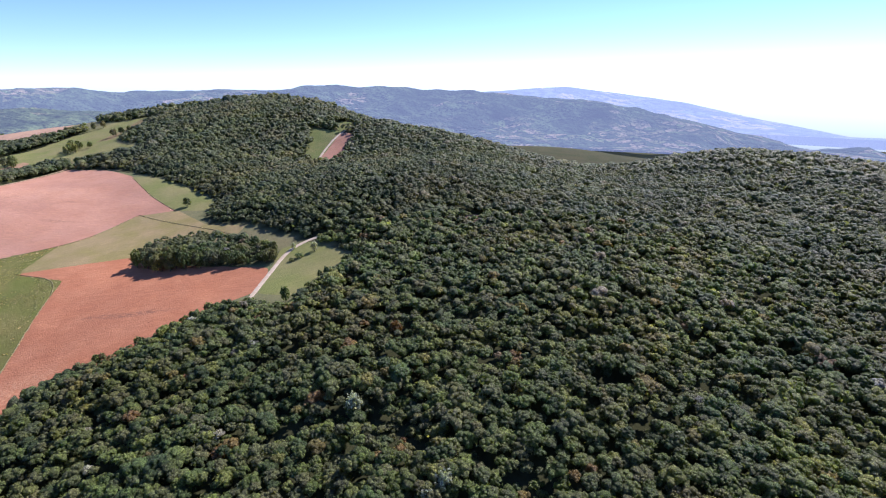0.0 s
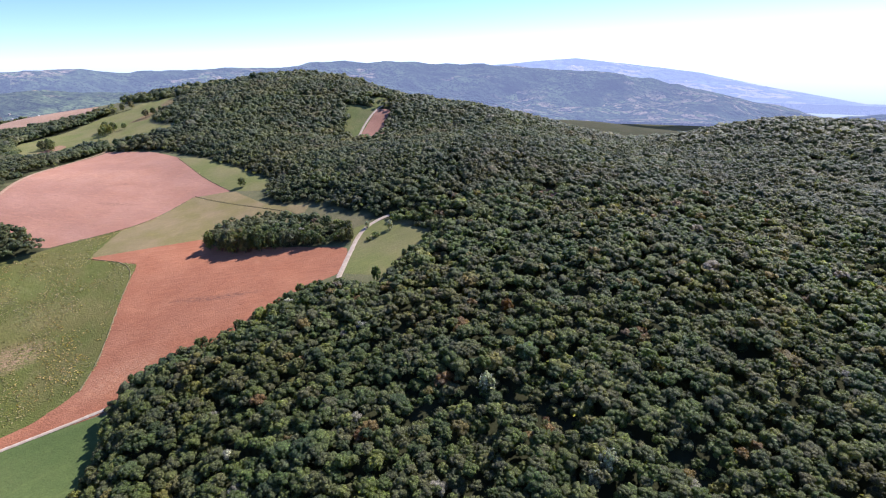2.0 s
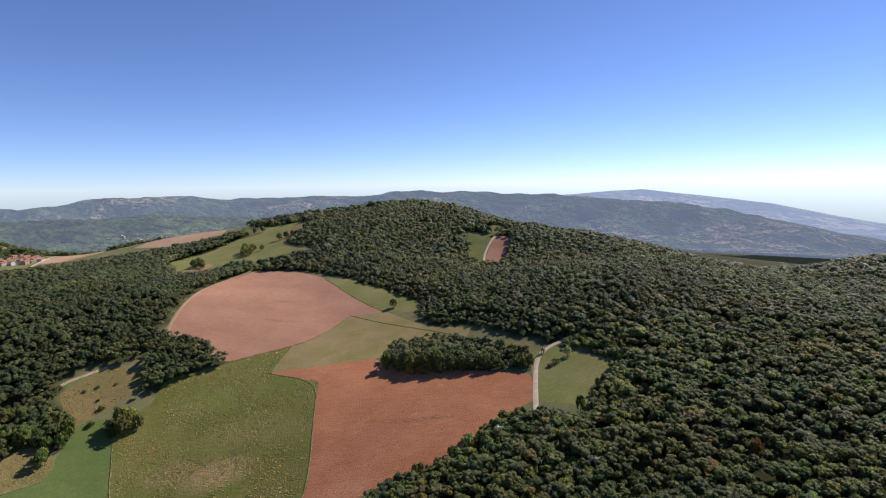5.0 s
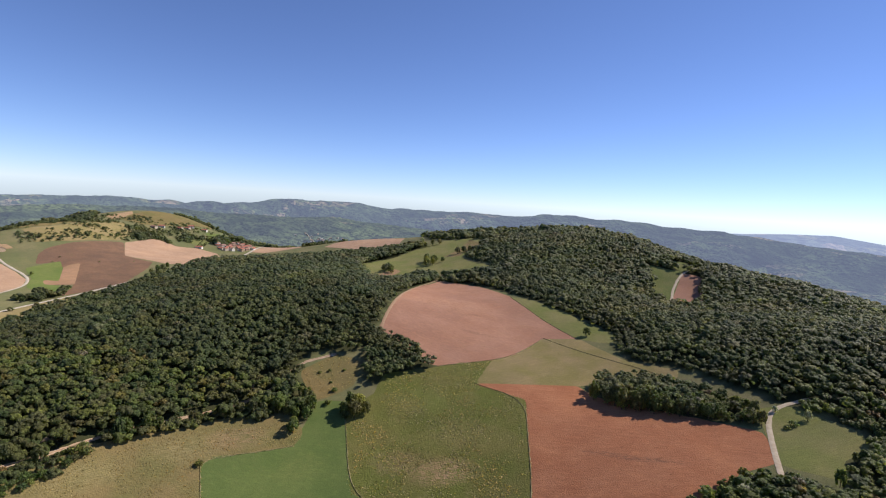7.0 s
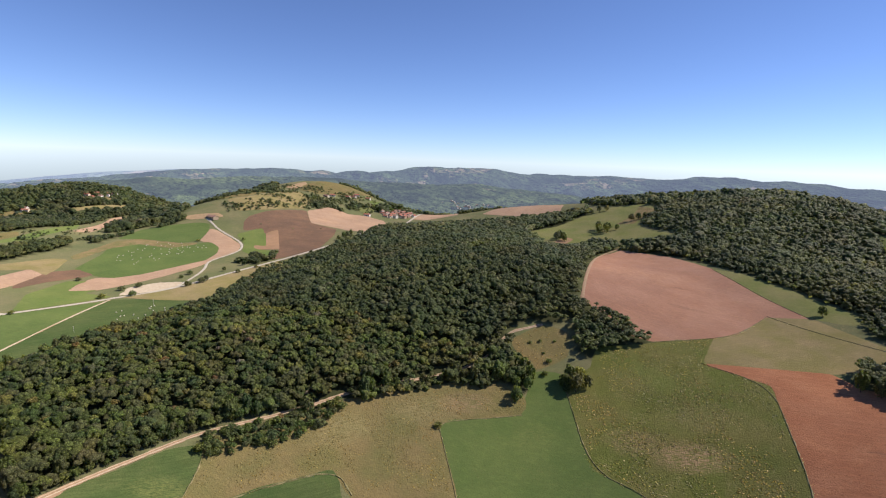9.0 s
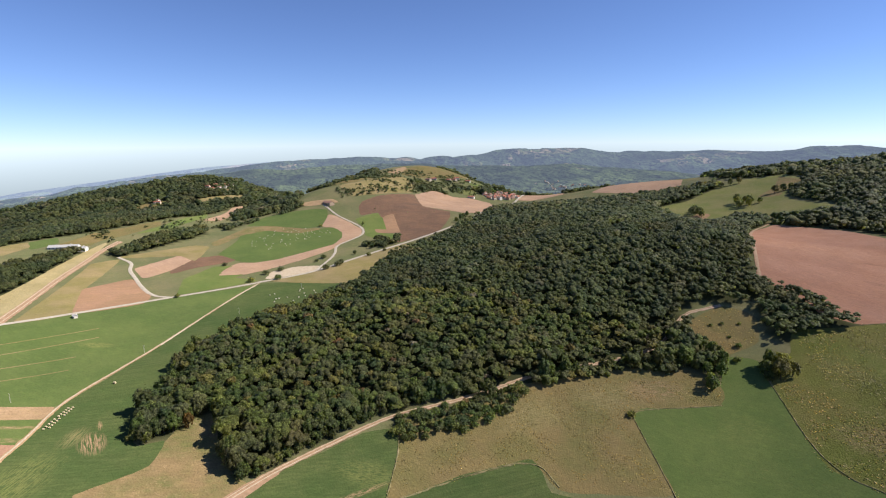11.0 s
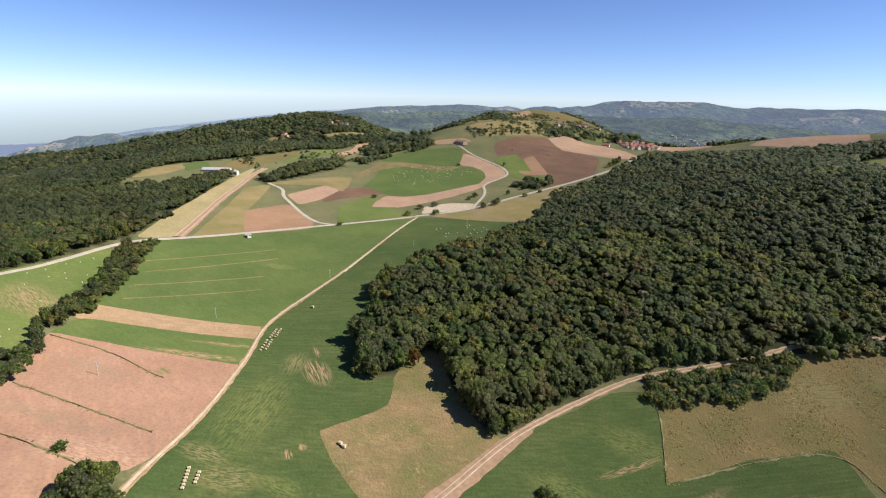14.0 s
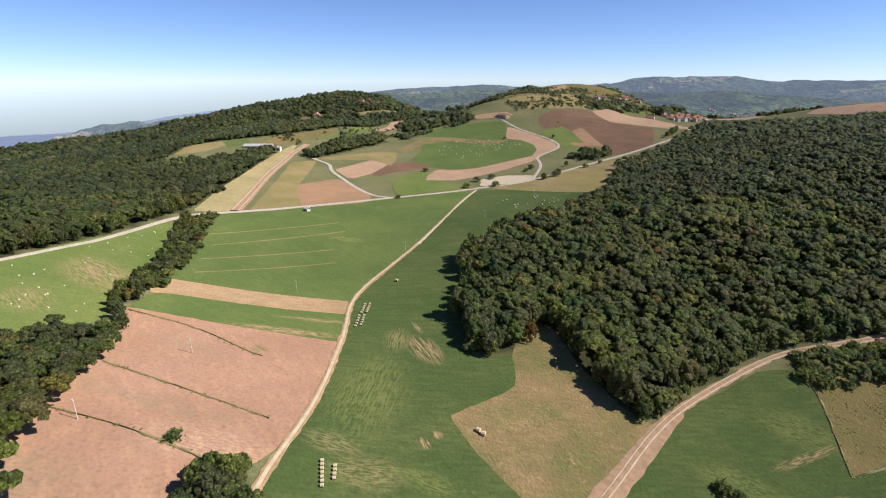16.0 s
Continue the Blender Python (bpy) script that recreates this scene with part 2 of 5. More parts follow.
CROPDARK = field_mat("dark_green_crop", (0.084, 0.122, 0.038), (0.102, 0.136, 0.044), (0.15, 0.15, 0.06), 40, rows=0.1, dryness=0.3, relief=0.3, spots=(
    (-710, -303, 26, 11, 60, FADED, 1.0), (-578, -347, 46, 7, 72, DRYROW, 1.0), (-590, -335, 34, 4, 72, DRYROW, 0.8), (-420, 50, 40, 26, 70, FADED, 0.3)))
PASTURE = field_mat("pasture", (0.20, 0.172, 0.07), (0.25, 0.196, 0.10), (0.28, 0.23, 0.12), 60, rows=0.1, dryness=0.7, relief=0.6)
OLIVE = field_mat("rough_olive_meadow", (0.108, 0.124, 0.032), (0.140, 0.132, 0.044), (0.25, 0.215, 0.10), 60, big=30, rows=0.0, dryness=0.9, relief=1.0, spots=(
    (-335, 105, 50, 28, 30, DRYROW, 0.9), (-350, 140, 56, 36, 30, DRYGRASS, 0.5), (-370, 95, 38, 24, 30, DRYROW, 0.5), (-400, 160, 60, 40, 30, FADED, 0.6)))
DRY = field_mat("dry_meadow", (0.178, 0.138, 0.062), (0.138, 0.126, 0.05), (0.25, 0.20, 0.09), 40, rows=0.0, dryness=0.6, relief=0.8, spots=(
    (-480, 0, 56, 30, 60, DRYGRASS, 0.7), (-470, 35, 46, 22, 60, DRYROW, 0.5), (-490, -60, 56, 30, 80, DRYGRASS, 0.7)))
STUBBLE = field_mat("stubble", (0.235, 0.172, 0.088), (0.125, 0.135, 0.05), (0.34, 0.25, 0.14), 75, big=15, fine=1.2, rows=0.55, dryness=0.9, relief=0.9)
STRAW = field_mat("straw_strip", (0.36, 0.25, 0.15), (0.30, 0.21, 0.12), (0.16, 0.17, 0.06), 72, big=9, rows=0.5, dryness=0.6, relief=0.6)
GRASS = field_mat("grassland", (0.12, 0.146, 0.05), (0.172, 0.168, 0.07), (0.26, 0.21, 0.10), 70, big=45, rows=0.05, dryness=0.6, relief=0.6)
GROUND = field_mat("grassland_and_shady_litter", (0.118, 0.13, 0.06), (0.16, 0.15, 0.078), (0.26, 0.21, 0.10), 70, big=45, rows=0.05, dryness=0.6, relief=0.6, shady_litter=True)
MEADOW = field_mat("green_meadow", (0.105, 0.148, 0.042), (0.135, 0.164, 0.052), (0.21, 0.20, 0.085), 65, big=30, rows=0.1, dryness=0.35, relief=0.6, spots=((-640, -426, 56, 28, 30, DRYROW, 0.8), (-600, -440, 36, 20, 30, DRYROW, 0.5)))
PALEGRASS = field_mat("pale_dry_grass", (0.33, 0.275, 0.145), (0.28, 0.235, 0.115), (0.40, 0.33, 0.19), 15, big=22, rows=0.2, dryness=0.6, relief=0.5)
GLADE = field_mat("yellowed_meadow", (0.152, 0.168, 0.056), (0.195, 0.184, 0.078), (0.27, 0.22, 0.11), 50, big=40, rows=0.1, dryness=0.5, relief=0.6)
GRAVEL = plain_mat("pale_gravel", (0.48, 0.40, 0.285), (0.38, 0.30, 0.20), 3.0)
DIRT = plain_mat("bare_earth", (0.36, 0.23, 0.14), (0.25, 0.165, 0.095), 2.5)
ASPHALT = plain_mat("worn_asphalt", (0.42, 0.375, 0.295), (0.34, 0.30, 0.23), 6.0)
SCRUB = plain_mat("scrub_border", (0.13, 0.125, 0.05), (0.25, 0.205, 0.10), 1.6, relief=1.0)
GREENS = [(0.0, (0.056, 0.084, 0.033)), (0.16, (0.098, 0.130, 0.034)), (0.3, (0.134, 0.134, 0.062)), (0.42, (0.086, 0.120, 0.044)), (0.56, (0.125, 0.158, 0.040)),
          (0.7, (0.112, 0.120, 0.056)), (0.84, (0.134, 0.162, 0.046)), (0.94, (0.172, 0.188, 0.054)), (0.978, (0.18, 0.155, 0.050)), (0.992, (0.188, 0.112, 0.049)), (1.0, (0.28, 0.295, 0.25))]
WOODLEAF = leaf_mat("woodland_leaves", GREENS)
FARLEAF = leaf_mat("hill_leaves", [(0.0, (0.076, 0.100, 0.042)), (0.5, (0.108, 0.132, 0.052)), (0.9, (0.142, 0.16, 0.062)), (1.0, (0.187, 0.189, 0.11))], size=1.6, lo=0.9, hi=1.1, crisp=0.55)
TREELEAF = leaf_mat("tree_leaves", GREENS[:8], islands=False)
YELLOWLEAF = leaf_mat("yellowing_leaves", [(0.0, (0.19, 0.16, 0.04)), (1.0, (0.25, 0.20, 0.06))], islands=False)
SILVERLEAF = leaf_mat("silver_leaves", [(0.0, (0.22, 0.24, 0.18)), (1.0, (0.30, 0.32, 0.25))], islands=False)
RUSTLEAF = leaf_mat("rusty_leaves", [(0.0, (0.13, 0.075, 0.02)), (1.0, (0.15, 0.095, 0.03))], islands=False)
WEEDS = leaf_mat("meadow_weeds", [(0.0, (0.15, 0.17, 0.035)), (0.45, (0.23, 0.22, 0.06)), (0.75, (0.34, 0.30, 0.15)), (1.0, (0.44, 0.38, 0.24))], size=0.6)
DRYWEEDS = leaf_mat("dry_meadow_weeds", [(0.0, (0.19, 0.165, 0.055)), (0.5, (0.28, 0.21, 0.085)), (1.0, (0.42, 0.33, 0.17))], size=0.6)
BARK = plain_mat("bark", (0.12, 0.09, 0.065), (0.07, 0.055, 0.04), 0.4)


# ---- the lie of the land ----
# spot heights of the ground: x, y, z
SPOTS_FIELDS = [
    (-428, 214, -7), (-377, 200, -8), (-323, 195, -7), (-357, 357, 12), (-157, 214, -3), (-473, 406, 27), (-290, 229, -8),
    (-499, 199, 13), (-631, 444, 24), (-447, 117, -28), (-455, 69, -32), (-471, 8, -38), (-149, 276, 6), (-166, 246, 5),
    (-240, 90, -36), (-298, 75, -44), (-438, 122, -22), (-506, -143, -36), (-470, -60, -42), (-492, 133, -8), (-515, -125, -28),
    (-333, 608, 30), (-107, 182, -4), (-500, -225, -30), (-492, -146, -44),
]
SPOTS_VALLEY = [
    (-833, -160, -14), (-1202, 219, 26), (-1158, 28, 20), (-815, -253, -12), (-541, -272, -15), (-596, -313, -17),
    (-562, -293, -20), (-780, -371, -5), (-506, -292, -20), (-957, -216, -7), (-1003, 27, 3), (-927, 144, 7), (-569, -324, -15),
    (-636, -394, -4), (-598, -407, -1), (-556, -356, -8), (-491, -340, -12), (-489, -355, -6), (-515, -299, -19), (-555, -245, -20),
    (-495, -374, 0), (-503, -388, 6), (-1052, 200, 18), (-1234, 0, 28), (-1204, -82, 10), (-981, -332, 0), (-1293, 480, 10), (-1167, 389, 2),
]
SPOTS_HILLS = [
    (-28, 112, -10), (23, 80, -16), (-35, 351, 26), (-30, 169, 0), (52, 241, 18), (50, 136, -2), (-159, 167, -4), (-64, 126, -9),
    (-820, 938, 72), (-432, 854, 84), (-660, 965, 92), (-545, 930, 91), (-369, 871, 57), (-650, 1300, 0), (-350, 1130, -20), (-284, 701, 59), (-154, 392, 40), (-362, 509, 30), (-779, 608, 47), (-983, 704, 36), (-766, 350, 26),
]
SPOTS_WEST = [
    (-1573, 451, 73), (-1507, 327, 69), (-1295, 90, 57), (-1560, 250, 60), (-1400, 200, 60), (-1050, -325, 6), (-990, -440, 6), (-1042, -369, 9),
    (-1230, -145, 6), (-1280, -255, 18), (-1250, -560, -14), (-1100, -600, -8), (-1400, -420, -6), (-1450, -580, -24), (-1500, -250, 10),
    (-1516, -114, 26), (-1780, -670, -34), (-1800, -520, -8), (-1820, -350, 18), (-1820, -210, 32), (-1805, -85, 42), (-1785, 30, 8),
    (-1400, -60, 4), (-1560, 60, 0), (-1700, 180, 10), (-1330, -900, -60), (-1000, -800, -30), (-2050, -300, -90), (-2050, 100, -90),
    (-961, 696, 54), (-1118, 675, 34), (-1010, 735, 53), (-1100, 742, 40), (-1180, 580, 14), (-1500, 760, -60), (-1250, 950, -40), (-1000, 1000, 0),
    (198, 800, 25), (320, 785, 30), (55, 780, 1), (110, 800, 4), (420, 740, 22), (150, 1080, -60), (400, 1080, -60), (-80, 1000, -40),
    (-40, 1500, -110), (-500, 1500, -90), (350, 1500, -120), (74, 615, 16), (-74, 728, 30), (171, 329, 14), (125, 202, 0), (-218, 502, 34), (-606, 560, 54), (-740, 925, 88),
    (-808, -473, 6),
]
SPOTS = np.array(SPOTS_FIELDS + SPOTS_VALLEY + SPOTS_HILLS + SPOTS_WEST, float)
REACH = 230.0


def kernel(px, py):
    d2 = (px[:, None] - SPOTS[:, 0]) ** 2 + (py[:, None] - SPOTS[:, 1]) ** 2
    return 1 / np.sqrt(1 + d2 / REACH**2)


WEIGHTS = np.linalg.solve(kernel(SPOTS[:, 0], SPOTS[:, 1]) + 0.005 * np.eye(len(SPOTS)), SPOTS[:, 2])


def smooth(a, b, v):
    v = np.clip((v - a) / (b - a), 0, 1)
    return v * v * (3 - 2 * v)


def height(px, py):
    """The ground's height at arrays of x and y."""
    px, py = np.atleast_1d(np.asarray(px, float)), np.atleast_1d(np.asarray(py, float))
    z = np.zeros(len(px))
    for i in range(0, len(px), 20000):
        z[i : i + 20000] = kernel(px[i : i + 20000], py[i : i + 20000]) @ WEIGHTS
    far = np.hypot(px + 560, py - 180)
    valley = -150 + 22 * np.sin(px / 310 + 1.0) * np.cos(py / 270) + 14 * np.sin(px / 140 - py / 190)
    valley = valley - 260 * smooth(1750, 2700, far)
    k = smooth(1480, 2050, far)
    return z * (1 - k) + valley * k


def ground_z(x, y):
    return float(height([x], [y])[0])


def fast_mesh(name, verts, tris, mat, flat=True):
    me = bpy.data.meshes.new(name)
    verts, tris = np.ascontiguousarray(verts, np.float32), np.ascontiguousarray(tris, np.int32)
    me.vertices.add(len(verts))
    me.vertices.foreach_set("co", verts.ravel())
    me.loops.add(tris.size)
    me.loops.foreach_set("vertex_index", tris.ravel())
    me.polygons.add(len(tris))
    me.polygons.foreach_set("loop_start", np.arange(0, tris.size, 3, dtype=np.int32))
    me.polygons.foreach_set("use_smooth", np.full(len(tris), not flat))
    me.materials.append(mat)
    me.update(calc_edges=True)
    me.validate()
    return me


def grid_tris(nx, ny):
    i, j = np.meshgrid(np.arange(nx - 1), np.arange(ny - 1), indexing="ij")
    a = (i * ny + j).ravel()
    return np.concatenate([np.stack([a, a + ny, a + ny + 1], 1), np.stack([a, a + ny + 1, a + 1], 1)])


def steps(lo, a, b, hi, fine, grow=1.13):
    """Grid lines: fine between a and b, wider and wider outwards to lo and hi."""
    out, s, v = list(np.arange(a, b, fine)), fine, b
    while v < hi:
        out.append(v)
        s *= grow
        v += s
    out.append(hi)
    s, v = fine, a
    while v > lo:
        s *= grow
        v -= s
        out.insert(0, max(v, lo))
    return np.array(out)


gx, gy = steps(-4700, -1320, 330, 3900, 10.0), steps(-3800, -520, 1000, 4700, 10.0)
mx, my = np.meshgrid(gx, gy, indexing="ij")
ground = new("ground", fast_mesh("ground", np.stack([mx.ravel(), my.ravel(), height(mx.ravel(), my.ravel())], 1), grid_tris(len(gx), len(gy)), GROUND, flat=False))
tagged(ground, "rolling green and yellowed grassland between the fields", "ground", kind="structure")


# ---- outlines on the plan ----
def inside(px, py, poly):
    """Which points lie inside a closed outline."""
    px, py = np.asarray(px, float), np.asarray(py, float)
    hit = np.zeros(px.shape, bool)
    for (x0, y0), (x1, y1) in zip(poly, poly[1:] + poly[:1]):
        if y0 != y1:
            hit ^= ((y0 > py) != (y1 > py)) & (px < (x1 - x0) * (py - y0) / (y1 - y0) + x0)
    return hit


def to_line(px, py, line, closed=False):
    """Distance of points from a line of points."""
    px, py = np.asarray(px, float), np.asarray(py, float)
    best = np.full(px.shape, 1e9)
    for (x0, y0), (x1, y1) in zip(line, line[1:] + (line[:1] if closed else [])):
        dx, dy = x1 - x0, y1 - y0
        t = np.clip(((px - x0) * dx + (py - y0) * dy) / max(dx * dx + dy * dy, 1e-9), 0, 1)
        best = np.minimum(best, np.hypot(px - x0 - t * dx, py - y0 - t * dy))
    return best


def dense(line, step, closed=False, rounded=True):
    """The line with a point every step, its corners eased a little."""
    pts = [Vector(p) for p in line]
    out = []
    ends = list(zip(pts, pts[1:] + (pts[:1] if closed else [])))
    for a, b in ends:
        k = max(1, int((b - a).length / step))
        out += [a.lerp(b, i / k) for i in range(k)]
    if not closed:
        out.append(pts[-1])
    if rounded:
        for _ in range(1):
            n = len(out)
            out = [out[i] if not closed and i in (0, n - 1) else out[i - 1] * 0.2 + out[i] * 0.6 + out[(i + 1) % n] * 0.2 for i in range(n)]
    return out


from mathutils.geometry import delaunay_2d_cdt  # noqa: E402

FIELDS, ROADS = [], []
lift = 0.14


def field(name, outline, mat, label, step=5.0, category="field", wobble=0.8, kind="structure", parent=None, stay=True, ragged=9.0, grow=2.2):
    """A field draped over the ground inside an outline."""
    global lift
    lift += 0.004
    if stay:
        FIELDS.append([(p.x, p.y) for p in dense(outline, step, True)])
    area = sum(a[0] * b[1] - b[0] * a[1] for a, b in zip(outline, outline[1:] + outline[:1]))
    rim = dense(outline, step, True)
    out = [(rim[i - 1] - rim[(i + 1) % len(rim)]).normalized().orthogonal() * (grow if area > 0 else -grow) for i in range(len(rim))]
    inner = [p - q * 0.15 for p, q in zip(rim, out)]
    rim = [p + q for p, q in zip(rim, out)]
    rim = [p + Vector((noise.noise((p.x / ragged, p.y / ragged, 0)), noise.noise((p.x / ragged, p.y / ragged, 7)))) * wobble for p in rim]
    xs, ys = [p.x for p in rim], [p.y for p in rim]
    span = max(max(xs) - min(xs), max(ys) - min(ys))
    cell = max(6.0, span / 60) if span > 30 else max(1.0, span / 8)
    ix, iy = np.meshgrid(np.arange(min(xs), max(xs), cell), np.arange(min(ys), max(ys), cell))
    ring = [(p.x, p.y) for p in rim]
    keep = inside(ix, iy, ring) & (to_line(ix, iy, ring, True) > cell * 0.4)
    pts = rim + inner + [Vector(p) for p in zip(ix[keep], iy[keep])]
    v, _, f, *_ = delaunay_2d_cdt(pts, [], [list(range(len(rim)))], 1, 1e-4)
    vx, vy = np.array([p.x for p in v]), np.array([p.y for p in v])
    z = height(vx, vy) + lift - 0.13 * (to_line(vx, vy, ring, True) < 0.3 * grow)
    me = bpy.data.meshes.new(name)
    me.from_pydata([(p.x, p.y, h) for p, h in zip(v, z)], [], f)
    me.polygons.foreach_set("use_smooth", [True] * len(me.polygons))
    me.materials.append(mat)
    ob = tagged(new(name, me), label, category, kind=kind)
    return ob


def ribbon(name, line, width, mat, label, rise=0.45, category="road", crown=0.0, side=0.0, wobble=0.25, avoid=True):
    """A road or path along a line, draped over the ground."""
    for _ in range(2):
        line = [line[0]] + [(a[0] * f + b[0] * (1 - f), a[1] * f + b[1] * (1 - f)) for a, b in zip(line, line[1:]) for f in (0.75, 0.25)] + [line[-1]]
    mid = dense(line, 2.5)
    verts, faces = [], []
    for i, p in enumerate(mid):
        d = (mid[min(i + 1, len(mid) - 1)] - mid[max(i - 1, 0)]).normalized()
        nrm = Vector((-d.y, d.x))
        for k in (-1, -0.4, 0.4, 1):
            w = width / 2 * k + side + wobble * noise.noise((p.x / 4, p.y / 4, k * 5)) * (abs(k) == 1)
            q = p + nrm * w
            verts.append((q.x, q.y, rise + 0.12 - (0.26 if abs(k) == 1 else 0) + crown * (abs(k) < 1)))
    z = height([v[0] for v in verts], [v[1] for v in verts])
    verts = [(v[0], v[1], v[2] + h) for v, h in zip(verts, z)]
    for i in range(len(mid) - 1):
        for k in range(3):
            a = i * 4 + k
            faces.append((a, a + 1, a + 5, a + 4))
    me = bpy.data.meshes.new(name)
    me.from_pydata(verts, [], [f[::-1] for f in faces])
    me.polygons.foreach_set("use_smooth", [True] * len(me.polygons))
    me.materials.append(mat)
    ob = tagged(new(name, me), label, category, kind="structure")
    if avoid:
        ROADS.append((list(map(tuple, mid[::3])) + [tuple(mid[-1])], width))
    return ob


# ---- fields ----
field("field", [(-512, -300), (-545, -330), (-608, -316), (-683, -262), (-800, -182), (-830, -160), (-800, -110), (-735, -75), (-690, -195), (-650, -246), (-580, -274), (-550, -280), (-541, -276), (-545, -262), (-525, -269)], CROP, "green crop field with worn brown patches beside the wood")
field("field", [(-494, -350), (-513, -341), (-545, -330), (-512, -300), (-494, -297), (-478, -291), (-455, -300), (-440, -330), (-450, -368), (-470, -360), (-484, -354)], CROP, "green crop field with faded edges and stacked bales")
field("field", [(-640, -400), (-612, -318), (-634, -306), (-684, -266), (-732, -233), (-803, -187), (-826, -170), (-812, -252), (-792, -320), (-770, -384), (-730, -390), (-698, -393), (-655, -398)], CROPDARK, "smooth dark green crop field beside the road")
field("field", [(-640, -401), (-612, -318), (-596, -322), (-620, -402)], STRAW, "narrow strip of pale straw stubble")
field("field", [(-619, -398), (-596, -322), (-567, -328), (-597, -405)], CROPDARK, "narrow strip of green crop")
field("field", [(-597, -405), (-567, -329), (-545, -335), (-511, -348), (-494, -358), (-490, -371), (-505, -388), (-513, -407), (-537, -402), (-569, -401)], TILLED, "bare pinkish tilled field beside the track")
field("field", [(-513, -409), (-505, -390), (-495, -374), (-470, -371), (-440, -380), (-440, -430), (-480, -440)], TILLED, "bare pinkish tilled field below a grassy bank")
field("field", [(-513, -299), (-525, -269), (-541, -262), (-555, -252), (-563, -236), (-533, -240), (-505, -236), (-500, -228), (-476, -266), (-478, -291), (-494, -297)], STUBBLE, "mown stubble field in a bay of the wood")
field("field", [(-475, -262), (-504, -206), (-515, -162), (-513, -143), (-502, -146), (-471, -168), (-467, -194), (-455, -230)], CROP, "green crop field with drill rows beside the dirt track")
field("field", [(-471, -169), (-472, -120), (-465, -78), (-442, -86), (-420, -60), (-400, -90), (-430, -190), (-455, -230), (-467, -196)], CROP, "green crop field with thin brown strips")
field("field", [(-513, -142), (-506, -91), (-512, -50), (-504, -14), (-492, 35), (-471, 69), (-444, 73), (-439, 60), (-465, 11), (-462, 1), (-411, -23), (-443, -77), (-465, -77), (-472, -119), (-471, -167), (-500, -146)], DRY, "dry yellow-brown meadow with tufted grass")
field("field", [(-462, 1), (-464, 11), (-439, 60), (-453, 83), (-465, 101), (-450, 115), (-425, 97), (-375, 58), (-343, 64), (-320, 40), (-380, -40), (-410, -22)], CROPDARK, "bright green crop field tapering to the wood")
field("field", [(-440, 107), (-438, 140), (-451, 163), (-422, 205), (-416, 230), (-396, 254), (-380, 204), (-330, 203), (-299, 154), (-271, 113), (-264, 92), (-273, 71), (-288, 56), (-300, 44), (-330, 52), (-342, 63), (-374, 59), (-425, 97)], OLIVE, "rough olive meadow with yellow weeds")
field("field", [(-504, 113), (-500, 148), (-480, 158), (-462, 134), (-468, 103), (-479, 101)], DRY, "small dry clearing with dark shrubs")
field("field", [(-507, 210), (-580, 325), (-621, 395), (-626, 447), (-546, 438), (-480, 416), (-412, 375), (-356, 351), (-385, 331), (-386, 277), (-396, 250), (-425, 209), (-450, 200), (-464, 210)], PINK, "large bare pink tilled field on a rise")
field("field", [(-480, 416), (-453, 422), (-395, 407), (-326, 377), (-323, 357), (-363, 354), (-412, 375)], GLADE, "narrow green strip along the wood edge")
field("field", [(-384, 330), (-356, 351), (-292, 322), (-247, 320), (-244, 303), (-291, 280), (-310, 251), (-381, 205), (-396, 252), (-386, 277)], PASTURE, "pale mown meadow with dry streaks")
field("field", [(-381, 202), (-310, 251), (-289, 239), (-171, 248), (-159, 214), (-172, 195), (-183, 163), (-197, 140), (-222, 114), (-238, 100), (-230, 86), (-248, 74), (-266, 61), (-279, 52), (-287, 56), (-272, 70), (-262, 91), (-270, 114), (-297, 154), (-330, 205)], RED, "bare rust-red tilled field in front of a copse")
field("field", [(-178, 281), (-160, 293), (-122, 281), (-113, 264), (-128, 239), (-122, 216), (-154, 214)], GLADE, "small grassy glade beside the lane")
field("field", [(-116, 185), (-108, 189), (-101, 177), (-109, 171)], GRASS, "tiny grassy gap in the wood", step=4)
field("field", [(-318, 14), (-276, 52), (-262, 62), (-228, 80), (-201, 42), (-240, 0)], CROPDARK, "green field below the track")
field("field", [(-796, 440), (-830, 477), (-823, 536), (-829, 600), (-831, 650), (-816, 695), (-770, 729), (-708, 684), (-703, 620), (-692, 582), (-658, 555), (-596, 537), (-580, 526), (-620, 511), (-687, 479), (-705, 433), (-698, 412), (-707, 378), (-735, 405)], GLADE, "sloping hill meadow between woods")
field("field", [(-752, 476), (-730, 472), (-710, 426), (-714, 392), (-726, 398)], BROWNSOIL, "bare brownish patch in the hill meadow")
field("field", [(-727, 575), (-735, 640), (-768, 712), (-712, 682), (-704, 620), (-695, 584)], STUBBLE, "pale stubble on the hill")
field("field", [(-400, 700), (-350, 705), (-330, 590), (-352, 600)], GRASS, "small green hill field beside a lane", step=6)
field("field", [(-344, 700), (-318, 696), (-296, 607), (-298, 585), (-328, 587)], PINK, "small bare brown hill field", step=6)
field("field", [(-380, 735), (-361, 760), (-335, 722), (-350, 706)], GRASS, "green corner of a hill field", step=6)
field("field", [(-773, -399), (-867, -383), (-962, -358), (-1030, -333), (-1075, -312), (-1034, -321), (-986, -334), (-913, -354), (-830, -368), (-776, -378)], PALEGRASS, "long dry yellow strip of mown grass")
field("field", [(-1026, -445), (-1091, -434), (-1105, -402), (-1075, -394), (-1036, -419)], PASTURE, "pale green paddock among the western woods")
